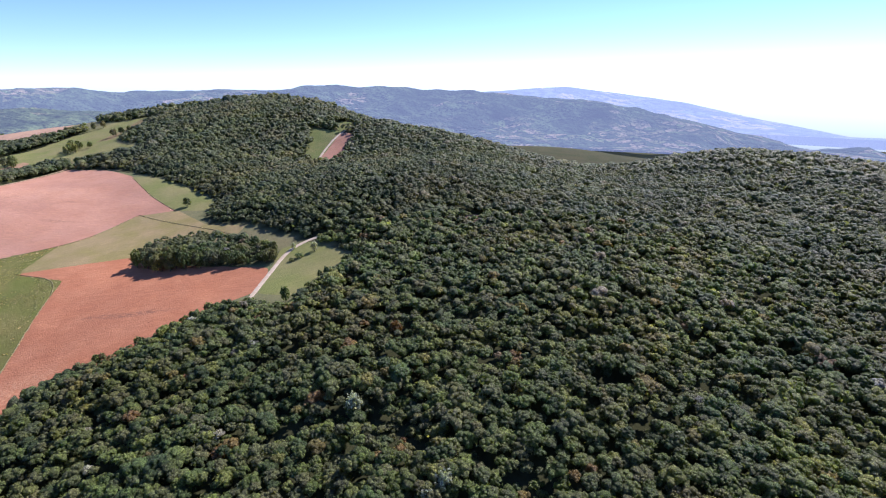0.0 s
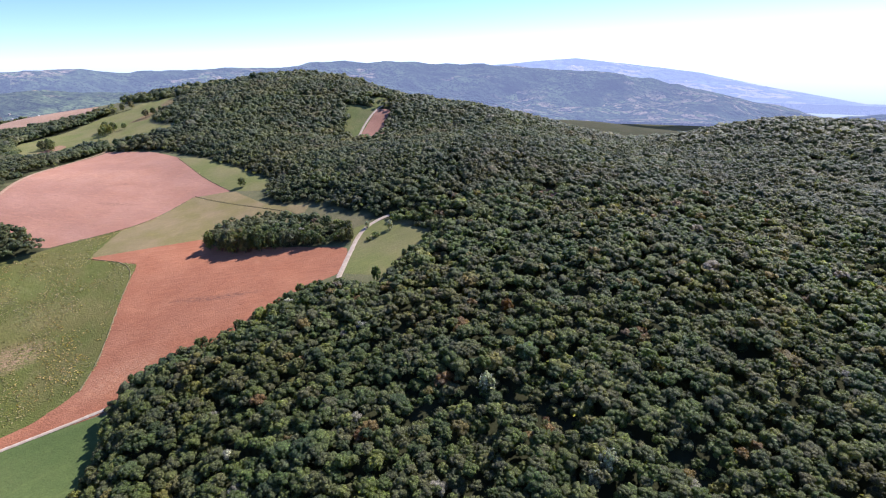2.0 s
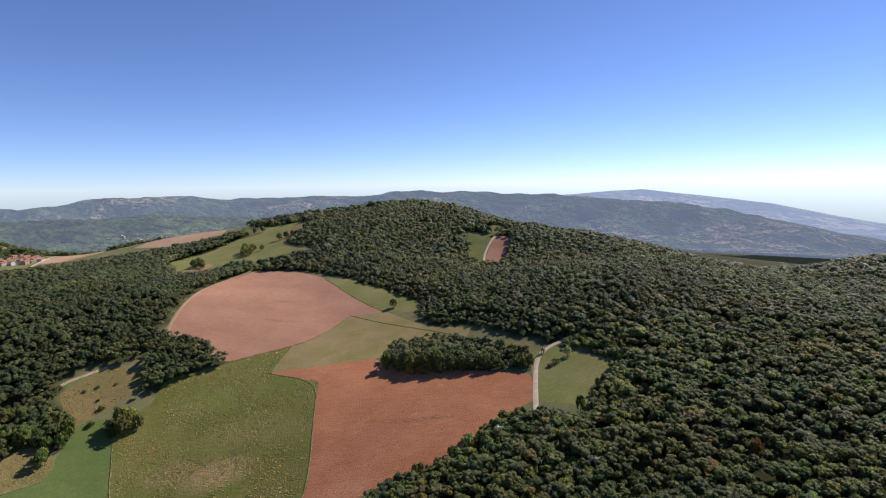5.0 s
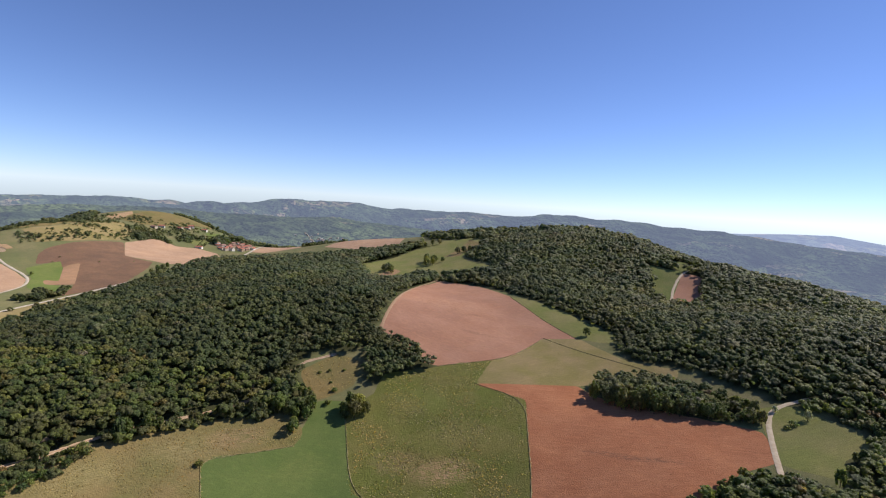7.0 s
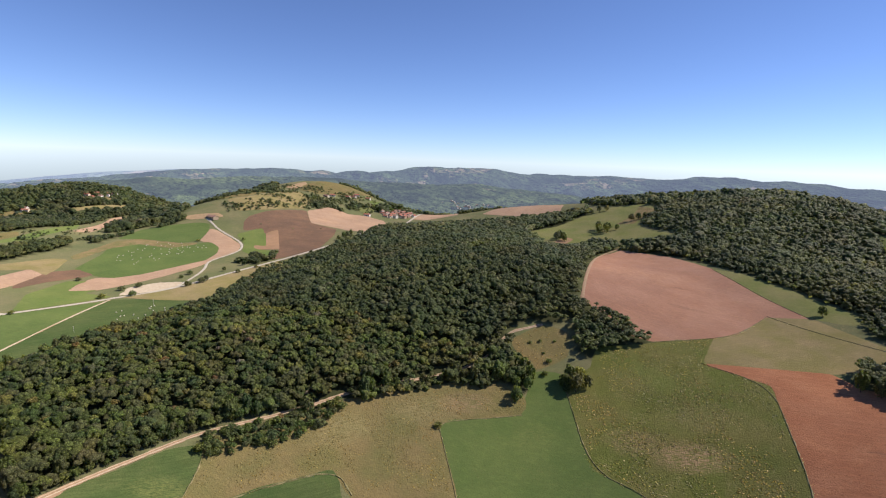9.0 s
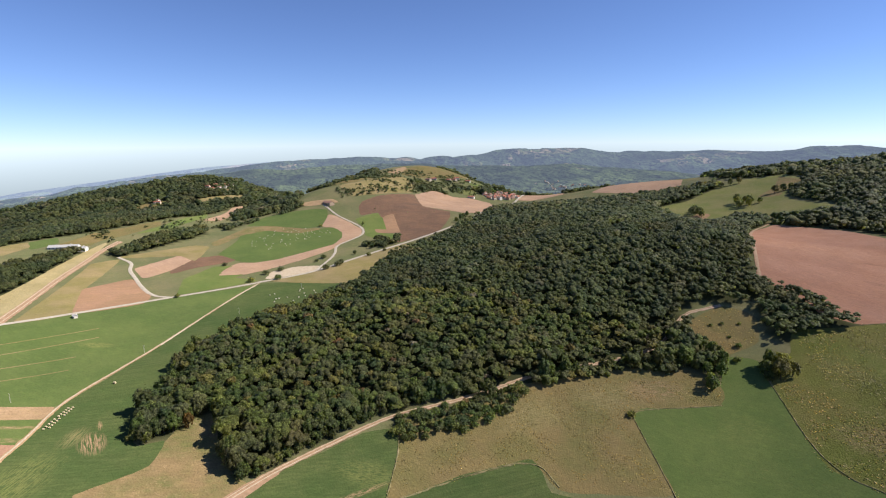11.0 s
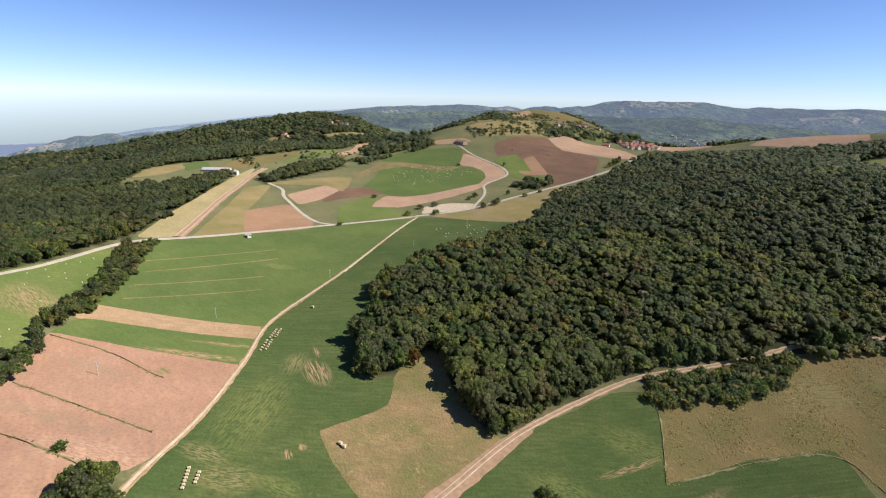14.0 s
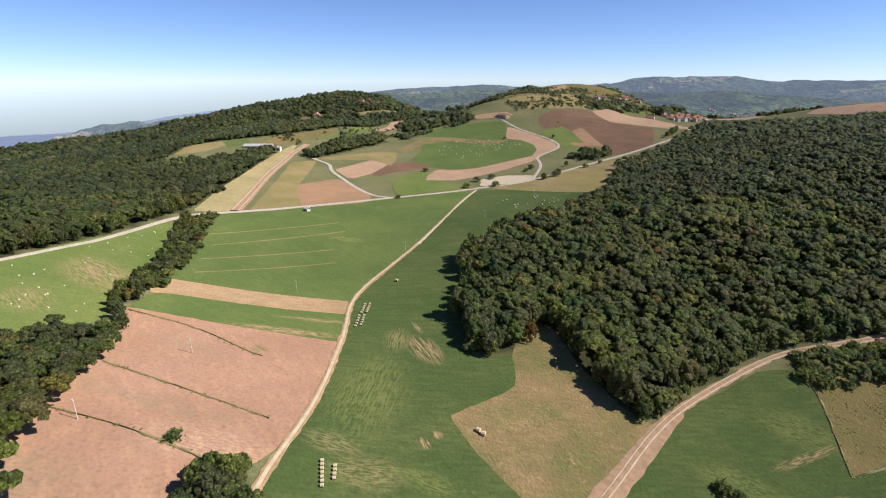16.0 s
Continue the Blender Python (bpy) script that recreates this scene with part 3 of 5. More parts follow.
field("field", [(-1103, -399), (-1119, -372), (-1085, -367), (-1059, -390)], CROPDARK, "dark green plot beside the long shed")
field("field", [(-1073, -364), (-1132, -328), (-1166, -284), (-1209, -246), (-1177, -246), (-1116, -292), (-1085, -323), (-1034, -344), (-1049, -354)], DRY, "dry olive meadow at the end of the earth road")
field("field", [(-1123, -276), (-1180, -237), (-1352, -163), (-1269, -173), (-1154, -233)], MEADOW, "light green strip beyond the long copse")
field("field", [(-1234, -175), (-1426, -104), (-1439, -79), (-1399, -85), (-1226, -154)], TANSOIL, "pale tan field behind the long copse")
field("field", [(-1498, -178), (-1513, -121), (-1544, -64), (-1506, -73), (-1475, -152)], PASTURE, "pale pasture below the far hamlet")
field("field", [(-1585, -150), (-1600, -90), (-1560, -85), (-1550, -140)], STUBBLE, "pale terraces beside the far hamlet")
field("field", [(-1540, -291), (-1540, -250), (-1523, -216), (-1479, -221), (-1489, -277)], DRY, "dry clearing round a far farm")
field("field", [(-1484, -571), (-1486, -542), (-1345, -522), (-1386, -552)], DRY, "dry clearing on the western wooded hill")
field("field", [(-776, -362), (-977, -322), (-991, -296), (-875, -324), (-790, -328)], PASTURE, "pale green pasture strip")
field("field", [(-870, -324), (-900, -283), (-862, -275), (-828, -266), (-806, -272), (-792, -324)], BROWNSOIL, "bare brown field with green tracks")
field("field", [(-946, -278), (-993, -228), (-955, -215), (-902, -270)], TANSOIL, "small pale pink field")
field("field", [(-973, -213), (-977, -170), (-953, -166), (-942, -176), (-931, -217), (-912, -243), (-930, -240)], DARKSOIL, "narrow dark ploughed strip")
field("field", [(-884, -230), (-925, -195), (-905, -130), (-870, -185), (-845, -160), (-825, -240)], MEADOW, "green field beside the road")
field("field", [(-885, -197), (-878, -173), (-887, -146), (-907, -101), (-933, -53), (-960, -23), (-986, 14), (-1022, 27), (-1070, 26), (-1120, 20), (-1138, 14), (-1124, 8), (-1076, -16), (-1058, -2), (-1023, -1), (-989, -12), (-958, -35), (-945, -72), (-926, -119), (-922, -150), (-931, -166), (-910, -186)], TANSOIL, "curved bare pink field")
field("field", [(-1150, -120), (-1204, -83), (-1200, -36), (-1180, 6), (-1164, 17), (-1132, 8), (-1082, -18), (-1080, -42), (-1136, -88)], CROPDARK, "dark green hill crop")
field("field", [(-1082, -139), (-1098, -100), (-1054, -68), (-1054, -38), (-1062, -10), (-1050, -5), (-1022, -4), (-991, -14), (-962, -36), (-948, -74), (-929, -120), (-926, -150), (-940, -164), (-980, -184), (-1047, -150)], CROPDARK, "green field dotted with wrapped bales")
field("field", [(-1048, -185), (-1132, -124), (-1134, -94), (-1075, -46), (-1068, -24), (-1058, -30), (-1056, -62), (-1102, -97), (-1088, -138), (-1030, -182)], STUBBLE, "thin pale stubble band")
field("field", [(-1000, -300), (-1041, -208), (-1030, -192), (-960, -214), (-994, -230)], PASTURE, "yellow-green pasture")
field("field", [(-1146, 74), (-1102, 60), (-1102, 92), (-1066, 84), (-1078, 112), (-966, 72), (-950, 66), (-912, 42), (-918, 80), (-930, 116), (-1000, 176), (-1042, 200), (-1117, 185), (-1228, 222), (-1193, 130), (-1170, 90)], DARKSOIL, "dark ploughed hillside field")
field("field", [(-1070, 88), (-1079, 108), (-964, 69), (-982, 42), (-1006, 46), (-990, 60)], BROWNSOIL, "small brown field beside ploughland")
field("field", [(-1085, 44), (-1098, 88), (-1062, 80), (-992, 58), (-1008, 43), (-984, 38), (-950, 62), (-912, 36), (-980, 22), (-1023, 38)], MEADOW, "bright green slope field")
field("field", [(-1230, 229), (-1293, 304), (-1289, 323), (-1259, 335), (-1257, 382), (-1215, 401), (-1120, 362), (-1057, 318), (-1000, 240), (-1022, 216), (-1050, 212), (-1118, 189)], TANSOIL, "bare pink field below the village")
field("field", [(-1402, 473), (-1433, 564), (-1380, 562), (-1346, 475), (-1361, 454)], MEADOW, "bright green field behind the village")
field("field", [(-1501, 330), (-1550, 400), (-1550, 470), (-1500, 530), (-1478, 530), (-1432, 424), (-1412, 332), (-1436, 297)], DRY, "yellow grass on the bare hilltop")
field("field", [(-1497, 280), (-1546, 353), (-1507, 341), (-1443, 278)], STRAW, "pale straw strip on the hilltop")
field("field", [(-1323, 84), (-1431, 221), (-1379, 205), (-1295, 124), (-1298, 76)], DRY, "dry strip along the ridge")
field("field", [(-1296, 575), (-1261, 655), (-1182, 590), (-1189, 500), (-1222, 487)], TANSOIL, "bare pink field beyond the village")
field("field", [(-1110, 610), (-1010, 622), (-925, 662), (-955, 700), (-985, 745), (-1060, 752), (-1150, 722)], TANSOIL, "bare pink field on the far plateau")
field("field", [(-1239, -4), (-1209, 44), (-1189, 48), (-1203, 9), (-1216, -6)], STRAW, "pale bare yard on the rise")
field("field", [(-1317, 378), (-1340, 440), (-1312, 437), (-1280, 393)], GRASS, "green meadow above the village")
field("field", [(-1204, 82), (-1285, 82), (-1286, 128), (-1366, 212), (-1418, 234), (-1405, 286), (-1310, 268), (-1242, 222), (-1206, 138)], PASTURE, "rough dry hillside scattered with bushes", step=8)
field("field", [(-718, 247), (-711, 269), (-678, 235), (-685, 211)], DRY, "dry clearing inside the wood")
field("field", [(-650, -470), (-680, -455), (-740, -413), (-735, -400), (-669, -404), (-629, -420), (-600, -412), (-565, -415), (-560, -450), (-600, -480)], MEADOW, "green pasture dotted with pale bales")
field("field", [(-838, -150), (-838, -100), (-858, -56), (-875, -11), (-895, 45), (-866, 40), (-860, 15), (-805, -28), (-750, -72)], PASTURE, "grassy wedge between road and wood")


# ---- roads and tracks ----
MAIN_TRACK = [(-470, -362), (-487, -356), (-494, -353), (-513, -344), (-532, -337), (-552, -331), (-575, -324), (-608, -317), (-631, -305), (-661, -282), (-683, -264), (-731, -230), (-802, -184), (-830, -162)]
ribbon("track", MAIN_TRACK, 1.9, GRAVEL, "pale gravel farm track between fields", wobble=0.14)
ribbon("track", [(-689, -263), (-731, -234), (-744, -226), (-802, -187), (-830, -166)], 1.6, GRAVEL, "second pale wheel track beside the farm track", side=-3.4, avoid=False)
ribbon("track_verge", MAIN_TRACK, 2.6, STRAW, "dry trodden verge of the farm track", rise=0.40, category="verge", wobble=0.7, avoid=False)
ribbon("road", [(-640, -480), (-685, -449), (-694, -441), (-719, -427), (-747, -413), (-764, -397), (-772, -375), (-795, -317), (-817, -248), (-835, -161)], 5.0, ASPHALT, "pale paved country road")
ribbon("road", [(-836, -161), (-843, -100), (-863, -56), (-881, -11), (-904, 55), (-932, 124), (-962, 200), (-1000, 235), (-1062, 325), (-1168, 432), (-1262, 526), (-1308, 573)], 5.5, ASPHALT, "pale paved road rising to the village")
field("gravel_yard", [(-872, -138), (-878, -110), (-868, -86), (-846, -98), (-846, -127), (-846, -150)], GRAVEL, "bare gravel yard beside the road", step=2, wobble=1.5, ragged=4.0, category="yard")
ribbon("lane", [(-817, -248), (-825, -262), (-860, -272), (-907, -279), (-941, -285), (-971, -281), (-1001, -297)], 4.0, ASPHALT, "narrow winding pale lane")
ribbon("lane", [(-848, -94), (-867, -80), (-894, -60), (-919, -46), (-943, -39), (-956, -27), (-966, -11), (-986, 19), (-1020, 32), (-1056, 33), (-1090, 29), (-1135, 24), (-1164, 24), (-1196, 22)], 3.6, ASPHALT, "narrow lane climbing round the curved field")
EARTH_ROAD = [(-776, -373), (-830, -363), (-873, -356), (-913, -349), (-950, -340), (-986, -329), (-1034, -316), (-1078, -297)]
ribbon("dirt_road", EARTH_ROAD, 8.0, DIRT, "broad bare earth road", rise=0.6, wobble=1.5)
ribbon("wheel_rut", EARTH_ROAD, 1.1, GRAVEL, "pale worn line of the earth road", rise=0.68, side=2.6, category="rut", avoid=False)
ribbon("wheel_rut", EARTH_ROAD, 0.9, GRAVEL, "pale worn line of the earth road", rise=0.68, side=-1.6, category="rut", avoid=False)
SOUTH_TRACK = [(-455, -300), (-475, -266), (-498, -230), (-509, -203), (-519, -166), (-523, -140), (-521, -117), (-518, -88), (-517, -65), (-518, -42), (-514, -10), (-505, 30), (-499, 70), (-506, 96), (-513, 116), (-508, 132), (-502, 148)]
ribbon("dirt_track", SOUTH_TRACK, 3.0, DIRT, "rutted earth track along the wood edge", rise=0.40, wobble=0.9, category="track")
ribbon("wheel_rut", SOUTH_TRACK, 0.6, GRAVEL, "pale wheel rut in the earth track", rise=0.46, side=0.8, category="rut", avoid=False)
ribbon("wheel_rut", SOUTH_TRACK, 0.6, GRAVEL, "pale wheel rut in the earth track", rise=0.46, side=-0.8, category="rut", avoid=False)
ribbon("lane", [(-152, 195), (-156, 209), (-165, 244), (-171, 272), (-168, 290), (-150, 310)], 3.6, GRAVEL, "pale gravel lane beside the copse")
ribbon("track", [(-312, 20), (-295, 38), (-275, 54), (-263, 63), (-247, 74), (-233, 84), (-215, 94)], 2.3, GRAVEL, "pale gravel track below the red field")
ribbon("track", [(-500, 205), (-512, 215), (-584, 325), (-626, 396), (-634, 450)], 3.2, DIRT, "earth track along the edge of the pink field")
ribbon("track", [(-329, 585), (-331, 600), (-342, 640), (-347, 700), (-335, 730)], 3.5, GRAVEL, "earth track between two hill fields")

field("bare_verge", [(-450, -300), (-474, -261), (-495, -226), (-503, -212), (-506, -215), (-499, -231), (-479, -266), (-457, -300)], DIRT, "bare trodden earth beside the rutted track", step=2, wobble=0.9, category="verge", ragged=7.0, stay=False, grow=0.3)
for a, b in (((-650, -388), (-668, -316)), ((-672, -387), (-691, -314)), ((-697, -384), (-726, -302)), ((-718, -387), (-747, -303))):
    ribbon("tramline", [a, ((a[0] + b[0]) / 2 - 2, (a[1] + b[1]) / 2), b], 0.75, PASTURE, "pale wheel line through the green crop", rise=0.30, category="tramline", avoid=False)
field("clearing", [(-45, 348), (-38, 360), (-22, 356), (-28, 344)], BROWNSOIL, "bare reddish clearing in the wood", step=2)

# ---- rough borders between fields ----
BORDERS = (
    [(-440, 107), (-425, 97), (-375, 58), (-343, 63), (-300, 60)], [(-381, 203), (-331, 204), (-298, 154), (-271, 114), (-263, 92)],
    [(-462, 1), (-411, -23), (-385, -40)], [(-439, 60), (-464, 11), (-462, 1)], [(-513, -142), (-500, -146), (-471, -168)], [(-471, -168), (-471, -120), (-464, -77), (-443, -77)],
    [(-385, 332), (-292, 318), (-250, 305)], [(-385, 330), (-386, 277), (-396, 250), (-425, 207)], [(-480, 416), (-412, 375), (-356, 351)],
    [(-515, -407), (-507, -389), (-497, -373), (-492, -368)], [(-594, -405), (-578, -379), (-557, -361), (-553, -356)], [(-543, -401), (-527, -377), (-512, -354)],
)
for line in BORDERS:
    ribbon("grassy_border", line, 0.5, SCRUB, "rough strip of dry weeds between fields", rise=0.4, category="border", crown=0.06, wobble=1.2, avoid=False)


# ---- trees ----
def part(name, me, parent, label=""):
    ob = new(name, me)
    ob.parent = parent
    if label:
        ob["label"] = label
    return ob


def knob(points, seed):
    """A rounded bunch of leaves, open below. Unit size; vertices and triangles."""
    rng = np.random.default_rng(seed)
    zz = 1 - 1.25 * (np.arange(points) + 0.5) / points
    phi = np.arange(points) * 2.399963
    rad = np.sqrt(np.maximum(1 - zz * zz, 0))
    p = np.stack([rad * np.cos(phi), rad * np.sin(phi), zz], 1) + rng.normal(0, 0.09, (points, 3))
    bm = bmesh.new()
    for q in p:
        bm.verts.new(q / np.linalg.norm(q))
    bmesh.ops.convex_hull(bm, input=bm.verts)
    bm.verts.index_update()
    v = np.array([w.co[:] for w in bm.verts])
    t = np.array([[w.index for w in f.verts] for f in bm.faces])
    bm.free()
    n = np.cross(v[t[:, 1]] - v[t[:, 0]], v[t[:, 2]] - v[t[:, 0]])
    t = t[n[:, 2] > -0.75 * np.linalg.norm(n, axis=1)]
    return v * rng.uniform(0.82, 1.18, (len(v), 1)), t


def bunched(bunches, points, seed, floor=-0.1, size=0.42, core=0.7, flat=0.8, tufts=0):
    """A crown of many leafy bunches of uneven size round a dark core, with loose tufts between them. Unit size."""
    rng = np.random.default_rng(seed + 900)
    v, t = knob(max(points, 10), seed + 5)
    allv, allt, base = [v * (core, core, core * flat)], [t], len(v)
    zz = 1 - (1 - floor) * (np.arange(bunches) + rng.uniform(0.1, 0.9, bunches)) / bunches
    phi = np.arange(bunches) * 2.399963 + rng.normal(0, 0.35, bunches)
    rad = np.sqrt(np.maximum(1 - zz * zz, 0))
    d = np.stack([rad * np.cos(phi), rad * np.sin(phi), zz], 1)
    forms = [knob(points, seed * 7 + k) for k in range(4)]
    for k in range(bunches):
        axis = Vector(d[k] + rng.normal(0, 0.25, 3)) + Vector((0, 0, 0.45))
        turn = np.array(axis.normalized().to_track_quat("Z", "Y").to_matrix())
        w = size * rng.uniform(0.6, 1.35) * rng.uniform(0.85, 1.15, 3)
        fv, ft = forms[k % 4]
        c, q = math.cos(k * 1.9), math.sin(k * 1.9)
        fv = np.stack([fv[:, 0] * c - fv[:, 1] * q, fv[:, 0] * q + fv[:, 1] * c, fv[:, 2]], 1) * w
        allv.append(fv @ turn.T + d[k] * (0.72, 0.72, 0.72 * flat) * rng.uniform(0.85, 1.15))
        allt.append(ft + base)
        base += len(fv)
    if tufts:
        e = rng.normal(size=(tufts, 3))
        e[:, 2] = np.abs(e[:, 2]) * (1 if floor > -0.5 else np.sign(rng.uniform(-0.6, 1, tufts)))
        e /= np.linalg.norm(e, axis=1)[:, None]
        at = e * (1.0, 1.0, flat) * rng.uniform(0.86, 1.14, (tufts, 1))
        tips = at[:, None] + rng.normal(0, 0.085, (tufts, 3, 3))
        allv.append(tips.reshape(-1, 3))
        allt.append(base + np.arange(tufts * 3).reshape(-1, 3))
    return np.concatenate(allv), np.concatenate(allt)


def crowns(name, x, y, size, tall, kinds, mat, label, sink=0.0, seed=1):
    """Many crowns joined into one mesh."""
    rng = np.random.default_rng(seed)
    z = height(x, y)
    pick = rng.integers(0, len(kinds), len(x))
    turn = rng.uniform(0, 2 * np.pi, len(x))
    tone = rng.uniform(size=len(x))
    allv, allt, tones, base = [], [], [], 0
    for k, (v, t) in enumerate(kinds):
        m = np.nonzero(pick == k)[0]
        if not len(m):
            continue
        c, s = np.cos(turn[m])[:, None], np.sin(turn[m])[:, None]
        half, up = size[m][:, None] / 2, tall[m][:, None]
        vx = (v[:, 0] * c - v[:, 1] * s) * half + x[m][:, None]
        vy = (v[:, 0] * s + v[:, 1] * c) * half + y[m][:, None]
        lean = half * 0.9
        vz = v[:, 2] * lean + (z[m][:, None] + up - lean - sink)
        allv.append(np.stack([vx, vy, vz], -1).reshape(-1, 3))
        allt.append((t[None] + base + (np.arange(len(m)) * len(v))[:, None, None]).reshape(-1, 3))
        tones.append(np.repeat(tone[m], len(v)))
        base += len(m) * len(v)
    me = fast_mesh(name, np.concatenate(allv), np.concatenate(allt), mat, flat=False)
    me.attributes.new("tone", "FLOAT", "POINT").data.foreach_set("value", np.concatenate(tones).astype(np.float32))
    ob = new(name, me)
    return tagged(ob, label, "woodland", kind="stuff")


def trunk_mesh(name, tall, r, seed):
    """A tapered trunk with limbs."""
    rng = np.random.default_rng(seed)
    bm = bmesh.new()

    def tube(a, b, ra, rb, n=6):
        a, b = Vector(a), Vector(b)
        d = (b - a).normalized()
        u = d.orthogonal().normalized()
        w = d.cross(u)
        rings = [[bm.verts.new(p + (u * math.cos(k * 2 * math.pi / n) + w * math.sin(k * 2 * math.pi / n)) * q) for k in range(n)] for p, q in ((a, ra), (a.lerp(b, 0.5), (ra + rb) * 0.47), (b, rb))]
        for lo, hi in zip(rings, rings[1:]):
            for k in range(n):
                bm.faces.new((lo[k], lo[(k + 1) % n], hi[(k + 1) % n], hi[k]))

    tube((0, 0, -0.4), (0.15, 0.1, tall * 0.55), r, r * 0.55)
    for k in range(4):
        a = k * 1.7 + rng.uniform(0, 0.8)
        tube((0.1, 0.08, tall * (0.32 + 0.06 * k)), (math.cos(a) * tall * 0.24, math.sin(a) * tall * 0.24, tall * rng.uniform(0.6, 0.75)), r * 0.4, r * 0.12, 5)
    me = bpy.data.meshes.new(name)
    bm.to_mesh(me)
    bm.free()
    me.materials.append(BARK)
    return me


def leafy_crown(name, count, seed, mat, width=8.0, tall=11.0, sprays=60):
    """A crown of a lone tree: bunches of leaf tufts on a dark body, and loose leaf sprays round it."""
    rng = np.random.default_rng(seed + 50)
    v, t = bunched(count, 11, seed, floor=-0.75, size=0.27, core=0.74, flat=1.0, tufts=40)
    size = np.array([width / 2, width / 2, tall * 0.455])
    v = v * size + (0, 0, tall * 0.535)
    d = rng.normal(size=(sprays, 3))
    d /= np.linalg.norm(d, axis=1)[:, None]
    at = d * size * rng.uniform(0.88, 1.2, (sprays, 1)) + (0, 0, tall * 0.535)
    tips = at[:, None] + rng.normal(0, 0.4, (sprays, 3, 3))
    n = len(v)
    return fast_mesh(name, np.concatenate([v, tips.reshape(-1, 3)]), np.concatenate([t, n + np.arange(sprays * 3).reshape(-1, 3)]), mat)


def tree_kind(name, label, seed, width, tall, mat=None, count=34, category="tree", trunk=0.32):
    root = tagged(new(name), label, category)
    part("trunk", trunk_mesh("trunk", tall, trunk, seed), root)
    part("crown", leafy_crown("crown", count, seed, mat or TREELEAF, width, tall), root)
    return root


KINDS = [
    tree_kind("oak_tree", "broad dark green oak tree at the wood edge", 1, 10.0, 14.0),
    tree_kind("oak_tree", "tall dark green oak tree at the wood edge", 2, 8.5, 15.5),
    tree_kind("oak_tree", "rounded green oak tree with ragged crown", 3, 9.0, 12.5),
    tree_kind("oak_tree", "narrow green tree among larger ones", 4, 7.0, 13.0),
    tree_kind("oak_tree", "bushy mid-green tree with low crown", 5, 8.0, 10.5),
]
SHRUBS = [
    tree_kind("shrub", "low dense green shrub in rough grass", 11, 4.0, 3.2, count=16, category="shrub", trunk=0.1),
    tree_kind("shrub", "spreading dark green shrub in rough grass", 12, 5.5, 4.2, count=20, category="shrub", trunk=0.12),
]
SILVER = tree_kind("silver_tree", "pale silvery-leaved tree beside the lane", 21, 5.0, 8.5, SILVERLEAF)
RUSTY = tree_kind("rusty_tree", "rust-brown autumn tree at the wood edge", 22, 6.5, 11.0, RUSTLEAF)
YELLOW = tree_kind("yellowing_tree", "yellowing broad tree inside the dense wood", 23, 9.0, 12.0, YELLOWLEAF)
PLACED = {}
# hollows in the wood: x, y, reach
HOLLOWS = [(-91, 140, 6), (-58, 96, 8), (-33, 109, 8), (-18, 111, 6), (-4, 109, 9), (8, 103, 8), (52, 97, 8), (58, 92, 7), (66, 189, 8), (79, 157, 6), (-79, 162, 7), (-121, 201, 5), (-84, 150, 6), (-46, 104, 6)]


def plant(kind, x, y, s=1.0, group="", tall=1.0):
    turn = (x * 12.9898 + y * 78.233) % 360
    m = pose(x, y, ground_z(x, y) - 0.1, 0, 0, turn) @ Matrix.Diagonal((s, s, s * tall, 1))
    if kind.name not in PLACED:
        PLACED[kind.name] = True
        kind.matrix_basis = m
        ob = kind
    else:
        ob = copy_thing(kind, pose(x, y, 0))
        ob.matrix_basis = m
    if group:
        ob["group"] = group
    return ob


# outlines of the woods
WOODS = {}
WOODS["near_wood"] = [(-196, 20), (-204, 40), (-213, 62), (-228, 84), (-234, 101), (-218, 117), (-194, 143), (-180, 165), (-169, 188), (-150, 197), (-132, 196), (-118, 208), (-124, 236), (-108, 262), (-118, 284), (-135, 292), (-175, 300), (-244, 326), (-292, 328), (-318, 358), (-322, 382), (-395, 412), (-453, 428), (-546, 444), (-630, 454), (-648, 488), (-618, 506), (-582, 522), (-590, 545), (-650, 562), (-688, 590), (-700, 640), (-704, 690), (-768, 736), (-822, 706), (-880, 720), (-930, 765), (-980, 800), (-900, 1050), (-500, 1120), (-200, 1000), (0, 860), (100, 850), (200, 900), (560, 960), (500, 780), (290, 290), (200, 65), (165, 12), (110, 8), (-60, 14), (-150, 6)]
WOODS["centre_wood"] = [(-541, -275), (-550, -279), (-580, -272), (-650, -243), (-689, -196), (-747, -74), (-803, -25), (-858, 15), (-866, 60), (-893, 106), (-975, 228), (-1018, 300), (-1050, 345), (-1065, 415), (-1050, 490), (-995, 560), (-925, 605), (-880, 640), (-860, 680), (-835, 650), (-832, 600), (-828, 545), (-835, 478), (-796, 438), (-740, 412), (-712, 374), (-692, 380), (-688, 425), (-690, 470), (-660, 480), (-640, 452), (-628, 400), (-583, 322), (-512, 209), (-497, 200), (-490, 160), (-512, 140), (-512, 113), (-482, 98), (-466, 98), (-452, 80), (-471, 72), (-494, 35), (-507, -14), (-514, -50), (-512, -77), (-526, -115), (-527, -140), (-522, -166), (-512, -203), (-500, -226), (-505, -236), (-533, -242), (-563, -236), (-552, -252)]
WOODS["west_wood"] = [(-650, -475), (-694, -446), (-722, -431), (-747, -420), (-775, -404), (-831, -390), (-988, -349), (-1035, -336), (-1030, -352), (-985, -392), (-960, -440), (-935, -490), (-905, -535), (-840, -570), (-750, -540)]
